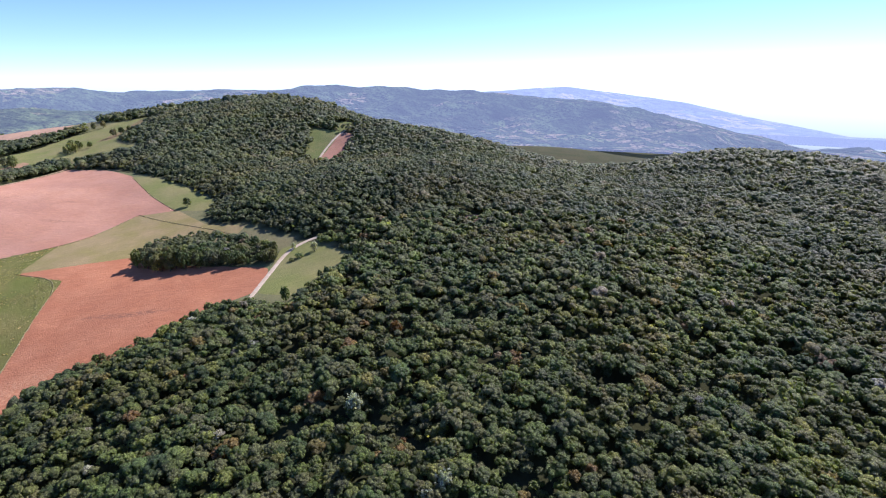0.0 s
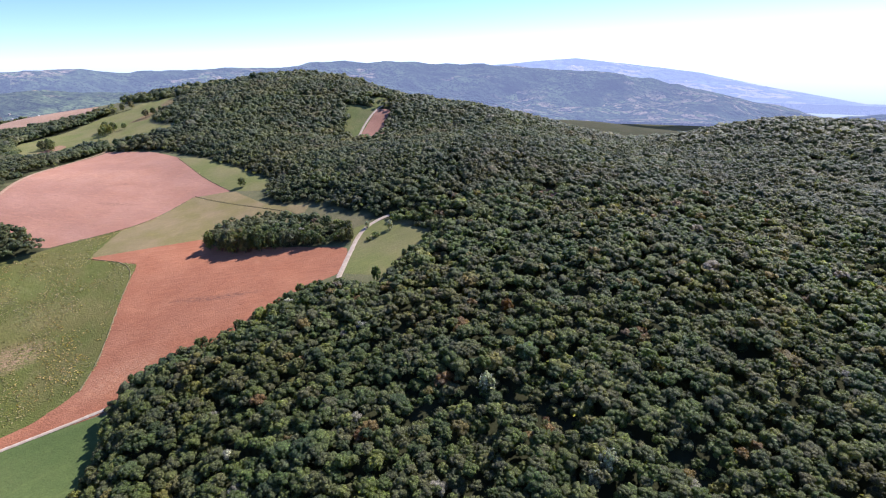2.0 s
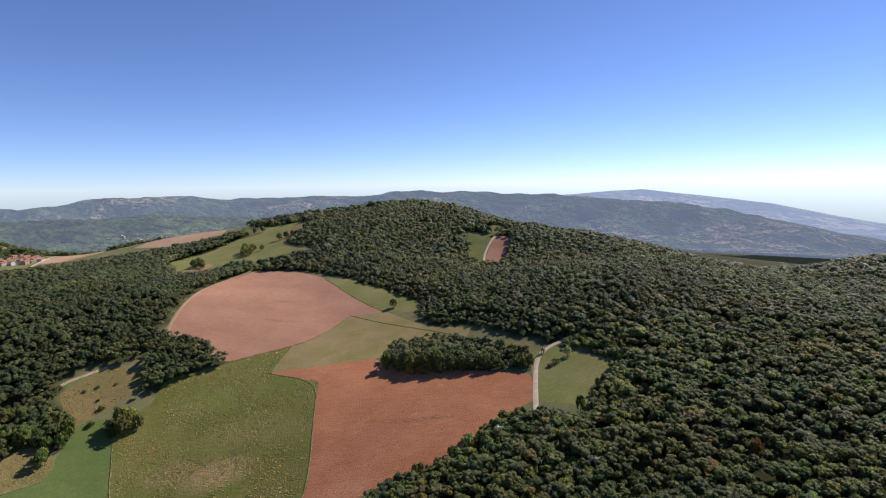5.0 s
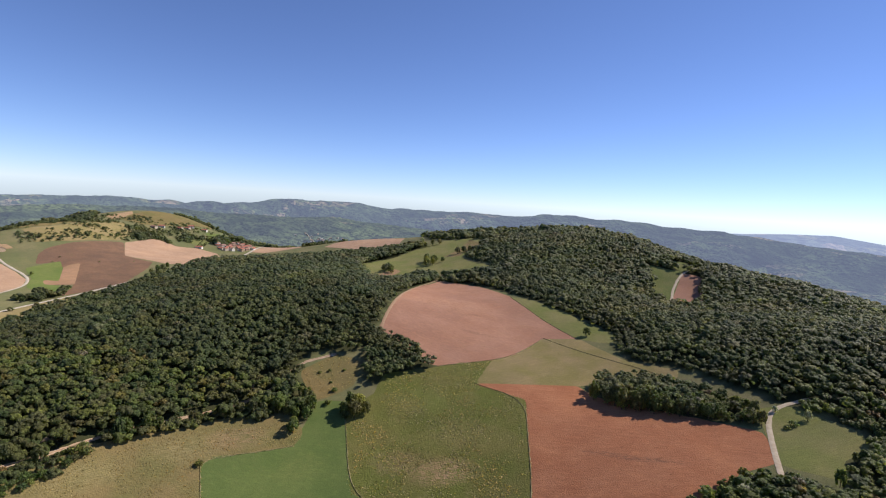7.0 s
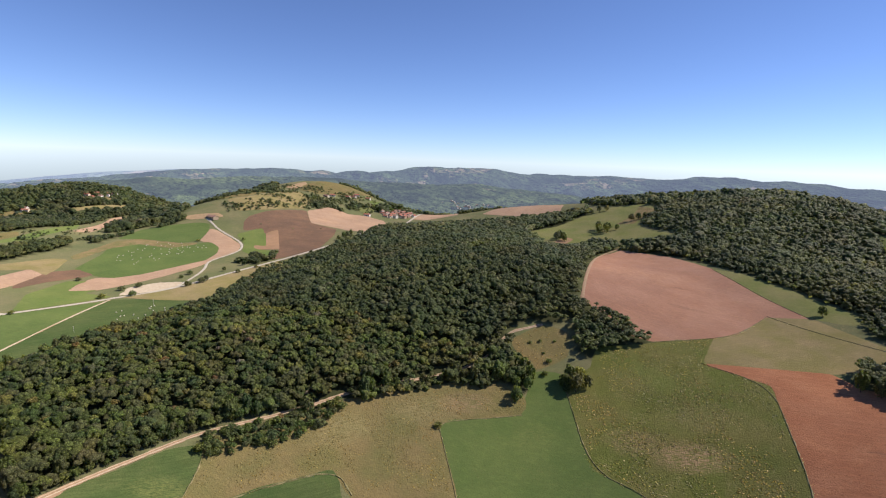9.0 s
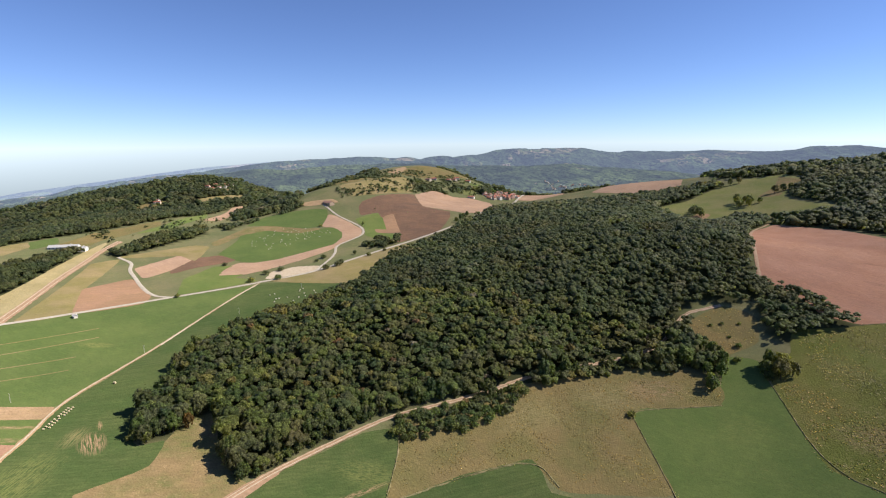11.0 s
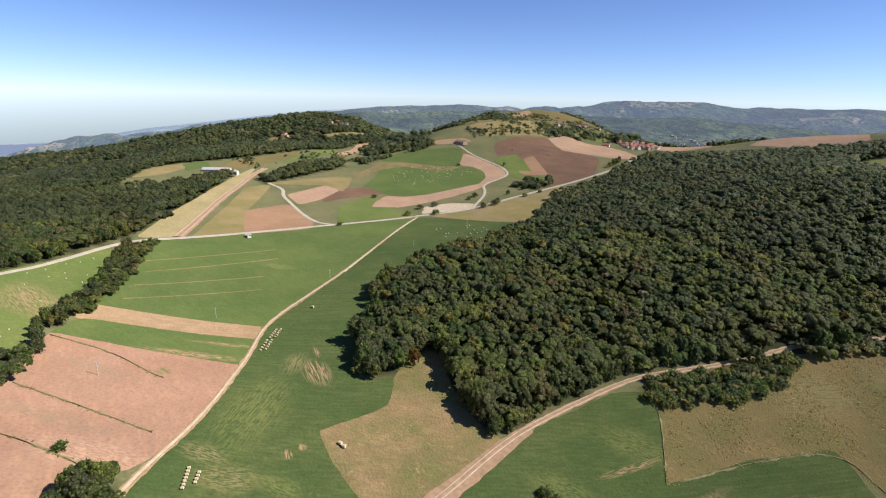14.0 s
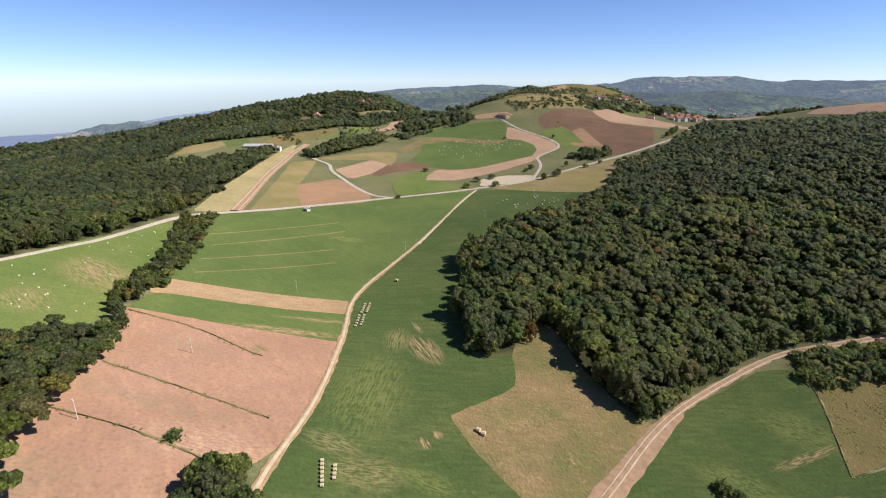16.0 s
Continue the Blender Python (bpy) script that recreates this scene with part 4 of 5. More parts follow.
WOODS["valley_wood"] = [(-900, -545), (-985, -450), (-1022, -450), (-1095, -438), (-1122, -380), (-1140, -332), (-1172, -288), (-1215, -246), (-1350, -160), (-1430, -108), (-1450, -60), (-1560, -20), (-1650, 60), (-1790, 70), (-1880, -60), (-1900, -360), (-1870, -720), (-1500, -900), (-1100, -800)]
WOODS["copse"] = [(-288, 234), (-298, 272), (-263, 286), (-180, 276), (-171, 258), (-222, 243), (-262, 230)]
WOODS["bank_scrub"] = [(-510, -146), (-519, -138), (-516, -99), (-514, -59), (-506, -52), (-500, -60), (-495, -96), (-498, -125), (-503, -142)]
WOODS["hedge"] = [(-748, -404), (-756, -384), (-698, -388), (-653, -394), (-597, -405), (-609, -411), (-664, -404)]
WOODS["hollow_wood"] = [(-568, -404), (-545, -399), (-524, -403), (-510, -405), (-498, -403), (-478, -401), (-455, -408), (-440, -450), (-480, -450), (-520, -440), (-548, -428), (-572, -420)]
WOODS["track_clump"] = [(-470, -372), (-486, -372), (-489, -366), (-485, -358), (-476, -356), (-470, -362)]
WOODS["field_wood"] = [(-478, 162), (-502, 198), (-461, 208), (-422, 203), (-436, 184), (-444, 160), (-450, 140)]
WOODS["long_copse"] = [(-1013, -310), (-1118, -234), (-1158, -182), (-1114, -184), (-1038, -252), (-998, -302)]
WOODS["road_copse"] = [(-925, -6), (-944, 26), (-945, 54), (-918, 55), (-898, 12)]
WOODS["slope_wood"] = [(-1121, -155), (-1155, -161), (-1192, -95), (-1215, -50), (-1240, -10), (-1222, -2), (-1203, -35), (-1190, -85), (-1155, -135)]
WOODS["ridge_scrub"] = [(-1425, 258), (-1302, 270), (-1216, 262), (-1236, 300), (-1263, 337), (-1326, 330), (-1377, 298)]
WOODS["village_trees"] = [(-1250, 520), (-1290, 535), (-1345, 520), (-1360, 480), (-1330, 445), (-1300, 440), (-1300, 470), (-1320, 500)]
WOODS["track_trees"] = [(-503, -226), (-513, -203), (-522, -166), (-526, -140), (-524, -117), (-521, -88), (-520, -65), (-521, -42), (-517, -10), (-508, 30), (-500, 70), (-496, 100), (-505, 112), (-520, 110), (-507, 40), (-522, -14), (-530, -60), (-537, -115), (-538, -150), (-525, -205)]
WOODS["meadow_trees"] = [(-512, -52), (-503, -14), (-491, 35), (-472, 68), (-480, 72), (-497, 36), (-512, -14), (-518, -50)]
WOODS["hamlet_trees"] = [(-1327, 361), (-1361, 413), (-1353, 465), (-1326, 431), (-1305, 365)]
WOODS["far_hill_wood"] = [(-1500, 545), (-1444, 572), (-1335, 563), (-1300, 585), (-1330, 650), (-1436, 640), (-1560, 560), (-1590, 480), (-1560, 470)]
WOODS["village_slope"] = [(-1440, 580), (-1300, 592), (-1262, 668), (-1190, 604), (-1165, 640), (-1165, 735), (-1200, 800), (-1330, 800), (-1470, 690)]
WOODS["ridge_wood"] = [(-1300, 66), (-1395, 192), (-1445, 236), (-1520, 262), (-1600, 300), (-1570, 200), (-1470, 120), (-1370, 40)]
WOODS["plain_trees"] = [(-1215, -128), (-1238, -22), (-1320, 15), (-1450, 40), (-1570, 40), (-1455, -52), (-1340, -118)]
NEAR_LINE = [(60, -60), (-80, -130), (-190, -210), (-370, -345)]
DOMES_N = [bunched(13 + s % 4, 8, s, size=0.34 + 0.02 * (s % 3), core=0.76, tufts=30) for s in range(9)]
DOMES_A = [bunched(9 + s % 3, 7, 20 + s, size=0.41, core=0.76, tufts=10) for s in range(8)]
DOMES_B = [bunched(6 + s % 2, 7, 40 + s, size=0.48, core=0.76, tufts=2) for s in range(7)]
DOMES_C = [bunched(4, 7, 60 + s, size=0.56) for s in range(7)]
DOMES_D = [bunched(4, 6, 80 + s, size=0.58) for s in range(6)]


def scatter(poly, gap, seed, margin=1.5, heed=True):
    """Places inside an outline, off the fields and roads, about gap apart."""
    rng = np.random.default_rng(seed)
    xs, ys = [p[0] for p in poly], [p[1] for p in poly]
    ix, iy = np.meshgrid(np.arange(min(xs), max(xs), gap), np.arange(min(ys), max(ys), gap * 0.9))
    ix = ix + (np.arange(ix.shape[0]) % 2)[:, None] * gap / 2
    px, py = (ix + rng.uniform(-0.38, 0.38, ix.shape) * gap).ravel(), (iy + rng.uniform(-0.38, 0.38, ix.shape) * gap).ravel()
    ok = inside(px, py, poly)
    px, py = px[ok], py[ok]
    ok = np.ones(len(px), bool)
    for ring in FIELDS if heed else ():
        bx, by = [p[0] for p in ring], [p[1] for p in ring]
        box = (px > min(bx) - 3) & (px < max(bx) + 3) & (py > min(by) - 3) & (py < max(by) + 3)
        if box.any():
            idx = np.nonzero(box)[0]
            ok[idx] &= ~(inside(px[idx], py[idx], ring) | (to_line(px[idx], py[idx], ring, True) < margin))
    for line, width in ROADS:
        ok &= to_line(px, py, line) > (width / 2 + margin + 0.8 if heed else 2.2)
    return px[ok], py[ok]


LABELS = {
    "near_wood": "dense oak wood with patchy dark and olive crowns", "centre_wood": "dense dark green broadleaf wood between the fields",
    "west_wood": "dark wooded hillside beyond the road", "copse": "dark green copse behind the red field", "bank_scrub": "low scrub on the bank beside the earth track",
    "hedge": "overgrown hedge between two fields", "hollow_wood": "dense wood in a hollow beside the tilled field", "track_clump": "clump of trees beside the farm track",
    "field_wood": "dark trees between the tilled field and meadow", "long_copse": "long narrow copse on the far fields", "road_copse": "trees along the village road",
    "valley_wood": "wooded hillside across the valley", "track_trees": "leafy trees along the rutted earth track", "meadow_trees": "leafy trees between earth track and dry meadow", "village_slope": "wooded slope behind the village fields", "slope_wood": "wood on the far slope", "hill_scrub": "scattered bushes on a dry hillside", "hamlet_trees": "tree clump above the village", "ridge_scrub": "scattered scrub on the bare hillside", "village_trees": "garden trees between village houses",
    "ridge_wood": "low wood along the hill ridge", "plain_trees": "loose trees and thickets on the western plain", "far_hill_wood": "wood on the back of the hill",
}
HEIGHTS = {"ridge_wood": 0.5, "plain_trees": 0.65, "copse": 1.2, "village_slope": 0.55, "track_trees": 0.75, "meadow_trees": 0.6, "valley_wood": 0.7, "west_wood": 0.85, "hill_scrub": 0.35, "hamlet_trees": 0.6, "bank_scrub": 0.5, "hedge": 0.6, "ridge_scrub": 0.3, "village_trees": 0.35, "road_copse": 0.75, "track_clump": 0.6, "hollow_wood": 0.7, "far_hill_wood": 0.5, "slope_wood": 0.6, "long_copse": 0.8}
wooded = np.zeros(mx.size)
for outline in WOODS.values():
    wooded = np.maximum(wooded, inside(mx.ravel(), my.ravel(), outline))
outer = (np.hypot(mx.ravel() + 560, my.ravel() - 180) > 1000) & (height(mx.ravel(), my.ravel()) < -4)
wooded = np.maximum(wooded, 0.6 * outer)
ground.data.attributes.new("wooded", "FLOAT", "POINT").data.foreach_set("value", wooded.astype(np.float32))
singles = 0
for w, (wood, outline) in enumerate(WOODS.items()):
    k = HEIGHTS.get(wood, 1.0)
    for level, (lo, hi, gap, kinds, mat) in enumerate(((0, 255, 5.6, DOMES_N, WOODLEAF), (255, 420, 6.0, DOMES_A, WOODLEAF), (420, 720, 6.7, DOMES_B, FARLEAF), (720, 1080, 8.2, DOMES_C, FARLEAF), (1080, 1e5, 13.0, DOMES_D, FARLEAF))):
        gap = gap * (0.62 + 0.38 * min(k, 1.0)) * (0.75 if wood == "copse" else 1) * {"village_trees": 2.0, "plain_trees": 1.5, "field_wood": 0.8, "track_clump": 0.8}.get(wood, 1)
        px, py = scatter(outline, gap, 100 * w + level, heed=wood not in ("bank_scrub", "copse", "hollow_wood", "track_clump", "track_trees", "meadow_trees", "hedge", "field_wood"))
        dist = to_line(px, py, NEAR_LINE)
        ok = (dist >= lo) & (dist < hi)
        px, py = px[ok], py[ok]
        if not len(px):
            continue
        rng = np.random.default_rng(7 * w + level)
        age = np.array([noise.noise((a / 55, b / 55, 3.0)) for a, b in zip(px, py)])
        size = gap * (0.95 + 1.2 * rng.uniform(size=len(px)) ** 2.2) * (1 + 0.25 * age)
        swing = (1.0, 0.9, 0.6, 0.5, 0.5)[level]
        tall = (9.0 + swing * (4.0 * age + rng.uniform(-2.4, 2.4, len(px))) + 0.2 * size) * k
        if wood == "near_wood":
            tall *= 0.58 + 0.42 * np.clip((to_line(px, py, outline, True) - 4) / 18, 0, 1)
        for hx, hy, reach in HOLLOWS:
            deep = np.exp(-(np.hypot(px - hx, py - hy) / reach) ** 2)
            tall *= 1 - 0.85 * deep
            size = size * (1 - 0.4 * deep)
        tall -= 6.0 * np.clip([noise.noise((a / 20, b / 20, 8.0)) * 4 - 1.2 for a, b in zip(px, py)], 0, 1) * k
        tall *= 1 - 0.5 * np.exp(-(np.hypot((px + 735) / 75, (py - 430) / 45) ** 2))
        tall *= 1 - 0.45 * np.exp(-(np.hypot((px + 560) / 230, (py - 850) / 190) ** 2))
        tall *= 1 - 0.5 * np.exp(-(np.hypot((px + 330) / 45, (py - 565) / 32) ** 2))
        if level < 2:
            rim = to_line(px, py, outline, True)
            solo = (rim < 6.5) & (rng.uniform(size=len(px)) < (0.8 if wood != "near_wood" else 0.35)) & (px < -90) & (singles < 300)
            solo[np.nonzero(solo)[0][max(0, 290 - singles):]] = False
            for a, b, h in zip(px[solo], py[solo], tall[solo]):
                kind = KINDS[int(rng.integers(0, 5))] if k > 0.5 else SHRUBS[int(rng.integers(0, 2))]
                plant(kind, float(a), float(b), float(np.clip(h / 12.5, 0.55, 1.2)) if k > 0.5 else float(rng.uniform(0.9, 1.5)), LABELS[wood])
            singles += int(solo.sum())
            px, py, size, tall = px[~solo], py[~solo], size[~solo], tall[~solo]
        if len(px):
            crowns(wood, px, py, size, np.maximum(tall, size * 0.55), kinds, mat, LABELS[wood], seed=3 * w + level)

# trees and shrubs that stand alone
def plant_all(*rows):
    for kind, x, y, s in rows:
        plant(kind, x, y, s)


plant_all(
    (KINDS[0], -479, -366, 0.7), (KINDS[2], -484, -362, 0.7), (KINDS[4], -475, -360, 0.75), (KINDS[1], -481, -369, 0.6), (KINDS[4], -487, -366, 0.7),
    (KINDS[2], -350, 362, 0.85), (KINDS[4], -451, 66, 1.15), (KINDS[2], -456, 71, 0.7), (KINDS[0], -430, 109, 1.15),
    (KINDS[2], -433, 117, 1.2), (KINDS[4], -439, 106, 1.15), (KINDS[1], -441, 114, 1.0), (KINDS[4], -427, 118, 1.1),
    (KINDS[2], -440, 121, 0.8), (KINDS[4], -434, 103, 0.75), (SHRUBS[1], -462, 0, 1.0), (SILVER, -148, 280, 1.0),
)
plant_all(
    (SILVER, -168, 281, 0.7), (SHRUBS[1], -155, 268, 1.1), (SHRUBS[0], -158, 262, 1.0), (SHRUBS[0], -501, -376, 1.0),
    (SHRUBS[1], -842, -168, 1.3), (SHRUBS[1], -836, -140, 1.4), (SHRUBS[0], -814, -242, 1.2), (SHRUBS[1], -925, -184, 1.1),
    (KINDS[4], -1042, 40, 0.6), (SHRUBS[1], -1075, -20, 1.0), (KINDS[3], -126, 205, 0.9), (RUSTY, -33, 174, 1.1),
)
plant_all(
    (RUSTY, -8, 144, 0.9), (SILVER, -30, 116, 1.5), (SILVER, 24, 85, 1.6), (SILVER, 19, 79, 1.3),
    (YELLOW, 45, 135, 1.0), (YELLOW, 62, 141, 0.9), (YELLOW, 33, 202, 0.9), (RUSTY, -552, -250, 0.9),
    (KINDS[4], -590, -408, 0.7), (KINDS[2], -581, -405, 0.65), (KINDS[4], -572, -402, 0.65), (KINDS[3], -597, -410, 0.6),
)
plant_all(
    (KINDS[2], -547, -271, 0.85), (KINDS[0], -554, -274, 0.85), (KINDS[1], -562, -272, 0.85), (KINDS[4], -552, -266, 0.9),
    (KINDS[3], -570, -270, 0.9), (KINDS[0], -559, -264, 0.9), (KINDS[4], -722, 528, 1.15), (KINDS[2], -731, 536, 1.1),
    (KINDS[0], -714, 538, 1.1), (KINDS[2], -736, 452, 1.15), (SHRUBS[0], -488, 130, 0.8), (SHRUBS[0], -480, 140, 0.7),
)
plant_all(
    (SHRUBS[0], -476, 122, 0.6), (SHRUBS[0], -492, 122, 0.7), (SHRUBS[1], -466, 118, 0.9), (SHRUBS[1], -458, 104, 1.0),
    (KINDS[4], -843, -84, 0.7), (KINDS[2], -855, -60, 0.6), (KINDS[4], -890, -30, 0.6), (KINDS[0], -905, 0, 0.55),
    (SHRUBS[1], -898, -69, 1.3), (SHRUBS[0], -888, -81, 1.2), (SHRUBS[1], -871, -129, 1.4), (SHRUBS[1], -866, -147, 1.3),
)
plant_all(
    (SHRUBS[0], -473, -224, 1.3), (SHRUBS[1], -470, -221, 0.9), (SHRUBS[1], -850, -66, 1.6), (SHRUBS[0], -846, -80, 1.4),
    (SHRUBS[1], -870, -18, 1.2), (SHRUBS[0], -880, 8, 1.2), (KINDS[4], -962, 168, 0.8), (KINDS[0], -968, 180, 0.8),
    (KINDS[2], -975, 190, 0.8), (KINDS[3], -982, 200, 0.8), (KINDS[1], -708, 526, 1.0), (KINDS[4], -726, 548, 1.1), (KINDS[0], -738, 545, 1.1),
    (KINDS[3], -718, 518, 1.0), (KINDS[0], -742, 444, 1.1), (KINDS[4], -728, 446, 1.1), (KINDS[1], -746, 456, 1.0), (KINDS[2], -704, 548, 0.8),
    (KINDS[0], -752, 462, 1.0), (KINDS[4], -760, 470, 0.9), (KINDS[2], -705, 610, 1.0), (KINDS[0], -712, 600, 1.0), (KINDS[4], -700, 622, 1.0), (KINDS[1], -820, 655, 1.0), (KINDS[4], -826, 640, 1.0), (KINDS[0], -812, 668, 0.9),
)
# bushy trees close along the earth track
west = dense(SOUTH_TRACK[2:8], 4.0)
for i, p in enumerate(west[:-1]):
    d = (west[i + 1] - p).normalized()
    q = p + Vector((-d.y, d.x)) * (4.6 + 1.6 * math.sin(2.3 * i))
    plant(KINDS[4] if i % 3 else KINDS[2], q.x, q.y, 0.55 + 0.12 * math.sin(1.7 * i), "bushy trees along the earth track")

# small bushes over the rough hillsides
rng = np.random.default_rng(77)
for outline, count, big, label in (
    ([(-1200, 60), (-1300, 70), (-1480, 190), (-1520, 290), (-1430, 440), (-1330, 350), (-1240, 235), (-1205, 130)], 1100, 4.2, "small bushes and hedges on the rough hillside"),
    ([(-1230, 60), (-1100, 60), (-1000, 40), (-930, 60), (-960, 200), (-1080, 215), (-1220, 228)], 7, 4.0, "few bushes on the ploughed slope"),
    ([(-1260, 395), (-1420, 330), (-1480, 520), (-1380, 580), (-1300, 560), (-1350, 470)], 260, 5.0, "garden bushes between scattered houses"),
    ([(-1120, -345), (-1330, -90), (-1240, -30), (-1190, -110), (-1120, -200), (-1040, -300)], 160, 5.0, "bushes along the far valley fields"),
):
    px, py = rng.uniform(min(p[0] for p in outline), max(p[0] for p in outline), count * 4), rng.uniform(min(p[1] for p in outline), max(p[1] for p in outline), count * 4)
    band = np.array([noise.noise((a / 60, b / 60, 2.0)) + 0.7 * noise.noise((a / 18, b / 18, 6.0)) for a, b in zip(px, py)])
    ok = inside(px, py, outline) & (band > -0.05)
    px, py = px[ok][:count], py[ok][:count]
    size = big * (0.5 + 1.1 * rng.uniform(size=len(px)) ** 2)
    crowns("hillside_bushes", px, py, size, size * 0.75, DOMES_C, FARLEAF, label, seed=5)


# ---- weeds in the meadows and along the borders ----
def weeds(name, px, py, lo, hi, mat, label, seed):
    rng = np.random.default_rng(seed)
    n = len(px)
    z = height(px, py) + 0.3
    size = rng.uniform(lo, hi, n)
    tip = np.stack([px + rng.normal(0, 0.2, n), py + rng.normal(0, 0.2, n), z + size * rng.uniform(0.2, 0.5, n)], 1)
    ring = []
    for k in range(4):
        a = k * np.pi / 2 + rng.uniform(-0.6, 0.6, n)
        w = size * rng.uniform(0.5, 1.1, n)
        ring.append(np.stack([px + np.cos(a) * w, py + np.sin(a) * w, z], 1))
    v = np.stack([tip] + ring, 1).reshape(-1, 3)
    t = np.array([[0, 1, 2], [0, 2, 3], [0, 3, 4], [0, 4, 1]])[None] + (np.arange(n) * 5)[:, None, None]
    me = fast_mesh(name, v, t.reshape(-1, 3), mat)
    me.attributes.new("tone", "FLOAT", "POINT").data.foreach_set("value", np.repeat(rng.uniform(0.15, 1, n), 5).astype(np.float32))
    return tagged(new(name, me), label, "weeds", kind="stuff")


def meadow(poly, count, seed, spread=22.0, cut=-0.1):
    rng = np.random.default_rng(seed)
    px, py = rng.uniform(min(p[0] for p in poly), max(p[0] for p in poly), count * 4), rng.uniform(min(p[1] for p in poly), max(p[1] for p in poly), count * 4)
    band = np.array([noise.noise((a / spread, b / spread, seed)) + 0.6 * noise.noise((a / 5, b / 5, seed + 2)) for a, b in zip(px, py)])
    ok = inside(px, py, poly) & (band > cut)
    return px[ok][:count], py[ok][:count]


OLIVE_MEADOW = [(-436, 108), (-435, 140), (-447, 163), (-420, 205), (-412, 228), (-397, 248), (-383, 206), (-332, 201), (-301, 152), (-274, 112), (-267, 92), (-290, 60), (-342, 66), (-374, 62), (-423, 99)]
DRY_MEADOW = [(-509, -140), (-503, -91), (-508, -50), (-500, -14), (-489, 33), (-469, 67), (-446, 70), (-442, 60), (-468, 12), (-465, -2), (-416, -24), (-446, -74), (-468, -74), (-475, -119), (-474, -164), (-500, -142)]
weeds("meadow_weeds", *meadow(OLIVE_MEADOW, 6500, 11), 0.25, 0.9, WEEDS, "tufted weeds in the rough olive meadow", 1)
weeds("dry_weeds", *meadow(DRY_MEADOW, 3600, 14), 0.2, 0.6, DRYWEEDS, "tufted dry weeds in the brown meadow", 2)
weeds("glade_weeds", *meadow([(-505, 114), (-500, 148), (-480, 158), (-462, 134), (-468, 103), (-479, 101)], 350, 17), 0.25, 0.8, DRYWEEDS, "tufted dry weeds in a small clearing", 3)
rng = np.random.default_rng(31)
edge = [(p, line[i + 1], rng.uniform()) for line in BORDERS for i, p in enumerate(line[:-1]) for _ in range(int(0.9 * math.dist(p, line[i + 1])))]
weeds("border_weeds", np.array([a[0] + (b[0] - a[0]) * f for a, b, f in edge]) + rng.normal(0, 0.7, len(edge)), np.array([a[1] + (b[1] - a[1]) * f for a, b, f in edge]) + rng.normal(0, 0.7, len(edge)), 0.2, 0.6, WEEDS, "rough weeds along the field borders", 4)


# ---- far hills and distance ----
EYE = (-150.0, -210.0, 128.0)


def ridge_z(x, y, near, far, profile, dip, rough, seed, canopy):
    """Height of a hill range that rises from dip to its profile, in degrees by bearing to the left of +y."""
    r, a = math.hypot(x - EYE[0], y - EYE[1]), math.degrees(math.atan2(EYE[0] - x, y - EYE[1]))
    f = min(max((r - near) / (far - near), 0.0), 1.0)
    top = EYE[2] + far * math.tan(radians(float(np.interp(a, [p[0] for p in profile], [p[1] for p in profile]))))
    z = dip + (top - dip) * f * f * (3 - 2 * f)
    z += 1.6 * rough * noise.fractal((x / 420, y / 420, seed), 1.0, 2.0, 5) * math.sin(math.pi * f)
    z += 0.35 * rough * noise.noise((x / 130, y / 130, seed + 4)) * f
    return z + canopy * noise.noise((x / 14, y / 14, seed))


def ridge(name, near, far, profile, dip, mat, label, rough=14.0, seed=0.0, rows=26, canopy=0.0, fine=0.6):
    """A range of hills round the horizon."""
    az = np.radians(np.concatenate([np.arange(-180, -32, 2.0), np.arange(-32, 118, fine), np.arange(118, 180.1, 2.0)]))
    verts = []
    for i in range(rows):
        r = near + (far - near) * i / (rows - 1)
        for a in az:
            x, y = EYE[0] - r * math.sin(a), EYE[1] + r * math.cos(a)
            verts.append((x, y, ridge_z(x, y, near, far, profile, dip, rough, seed, canopy)))
    for a in az:
        verts.append((EYE[0] - (far + 60) * math.sin(a), EYE[1] + (far + 60) * math.cos(a), dip - 150))
    ob = new(name, fast_mesh(name, np.array(verts), grid_tris(rows + 1, len(az))[:, ::-1], mat, flat=False))
    return tagged(ob, label, "backdrop", kind="structure")


SKYLINE = [(-180, -2), (-60, -4), (-22, -4.6), (-14, -3.2), (-9, -2.1), (-2, -1.2), (2, -0.7), (5, -0.8), (9, -1.1), (15, -1.3), (30, -1.3), (44, -1.2), (63, -1.5), (74, -1.4), (80, -1.5), (86, -1.9), (92, -2.6), (100, -3.5), (107, -4.7), (112, -5.4), (180, -5)]
MIDLINE = [(-180, -3), (-60, -6), (-22, -6.2), (-10, -3.5), (-2, -2.0), (6, -1.5), (13, -0.95), (18, -0.65), (22, -0.6), (26.5, -0.35), (30, -0.8), (35, -0.8), (40, -0.75), (44, -0.85), (47, -0.6), (50, -0.38), (52, -0.42), (55, -0.6), (58, -0.9), (61, -1.4), (66, -1.3), (71, -1.2), (76, -1.25), (79, -1.4), (83, -1.9), (88, -2.35), (95, -3.2), (101, -4.0), (107, -5.0), (112, -5.9), (180, -6)]
LOWLINE = [(-180, -5), (-60, -8), (-22, -7.2), (-8, -7.0), (4, -6.6), (12, -5.8), (20, -4.8), (30, -3.4), (42, -2.6), (50, -2.0), (58, -2.2), (66, -1.9), (72, -1.8), (78, -2.2), (82, -2.2), (85, -2.4), (88, -2.6), (92, -3.1), (95.5, -3.5), (102, -4.5), (108, -5.6), (112, -6.3), (130, -8), (180, -8)]
# haze colour that the far hill ranges emit
FAR_HAZE = (0.44, 0.56, 0.86)
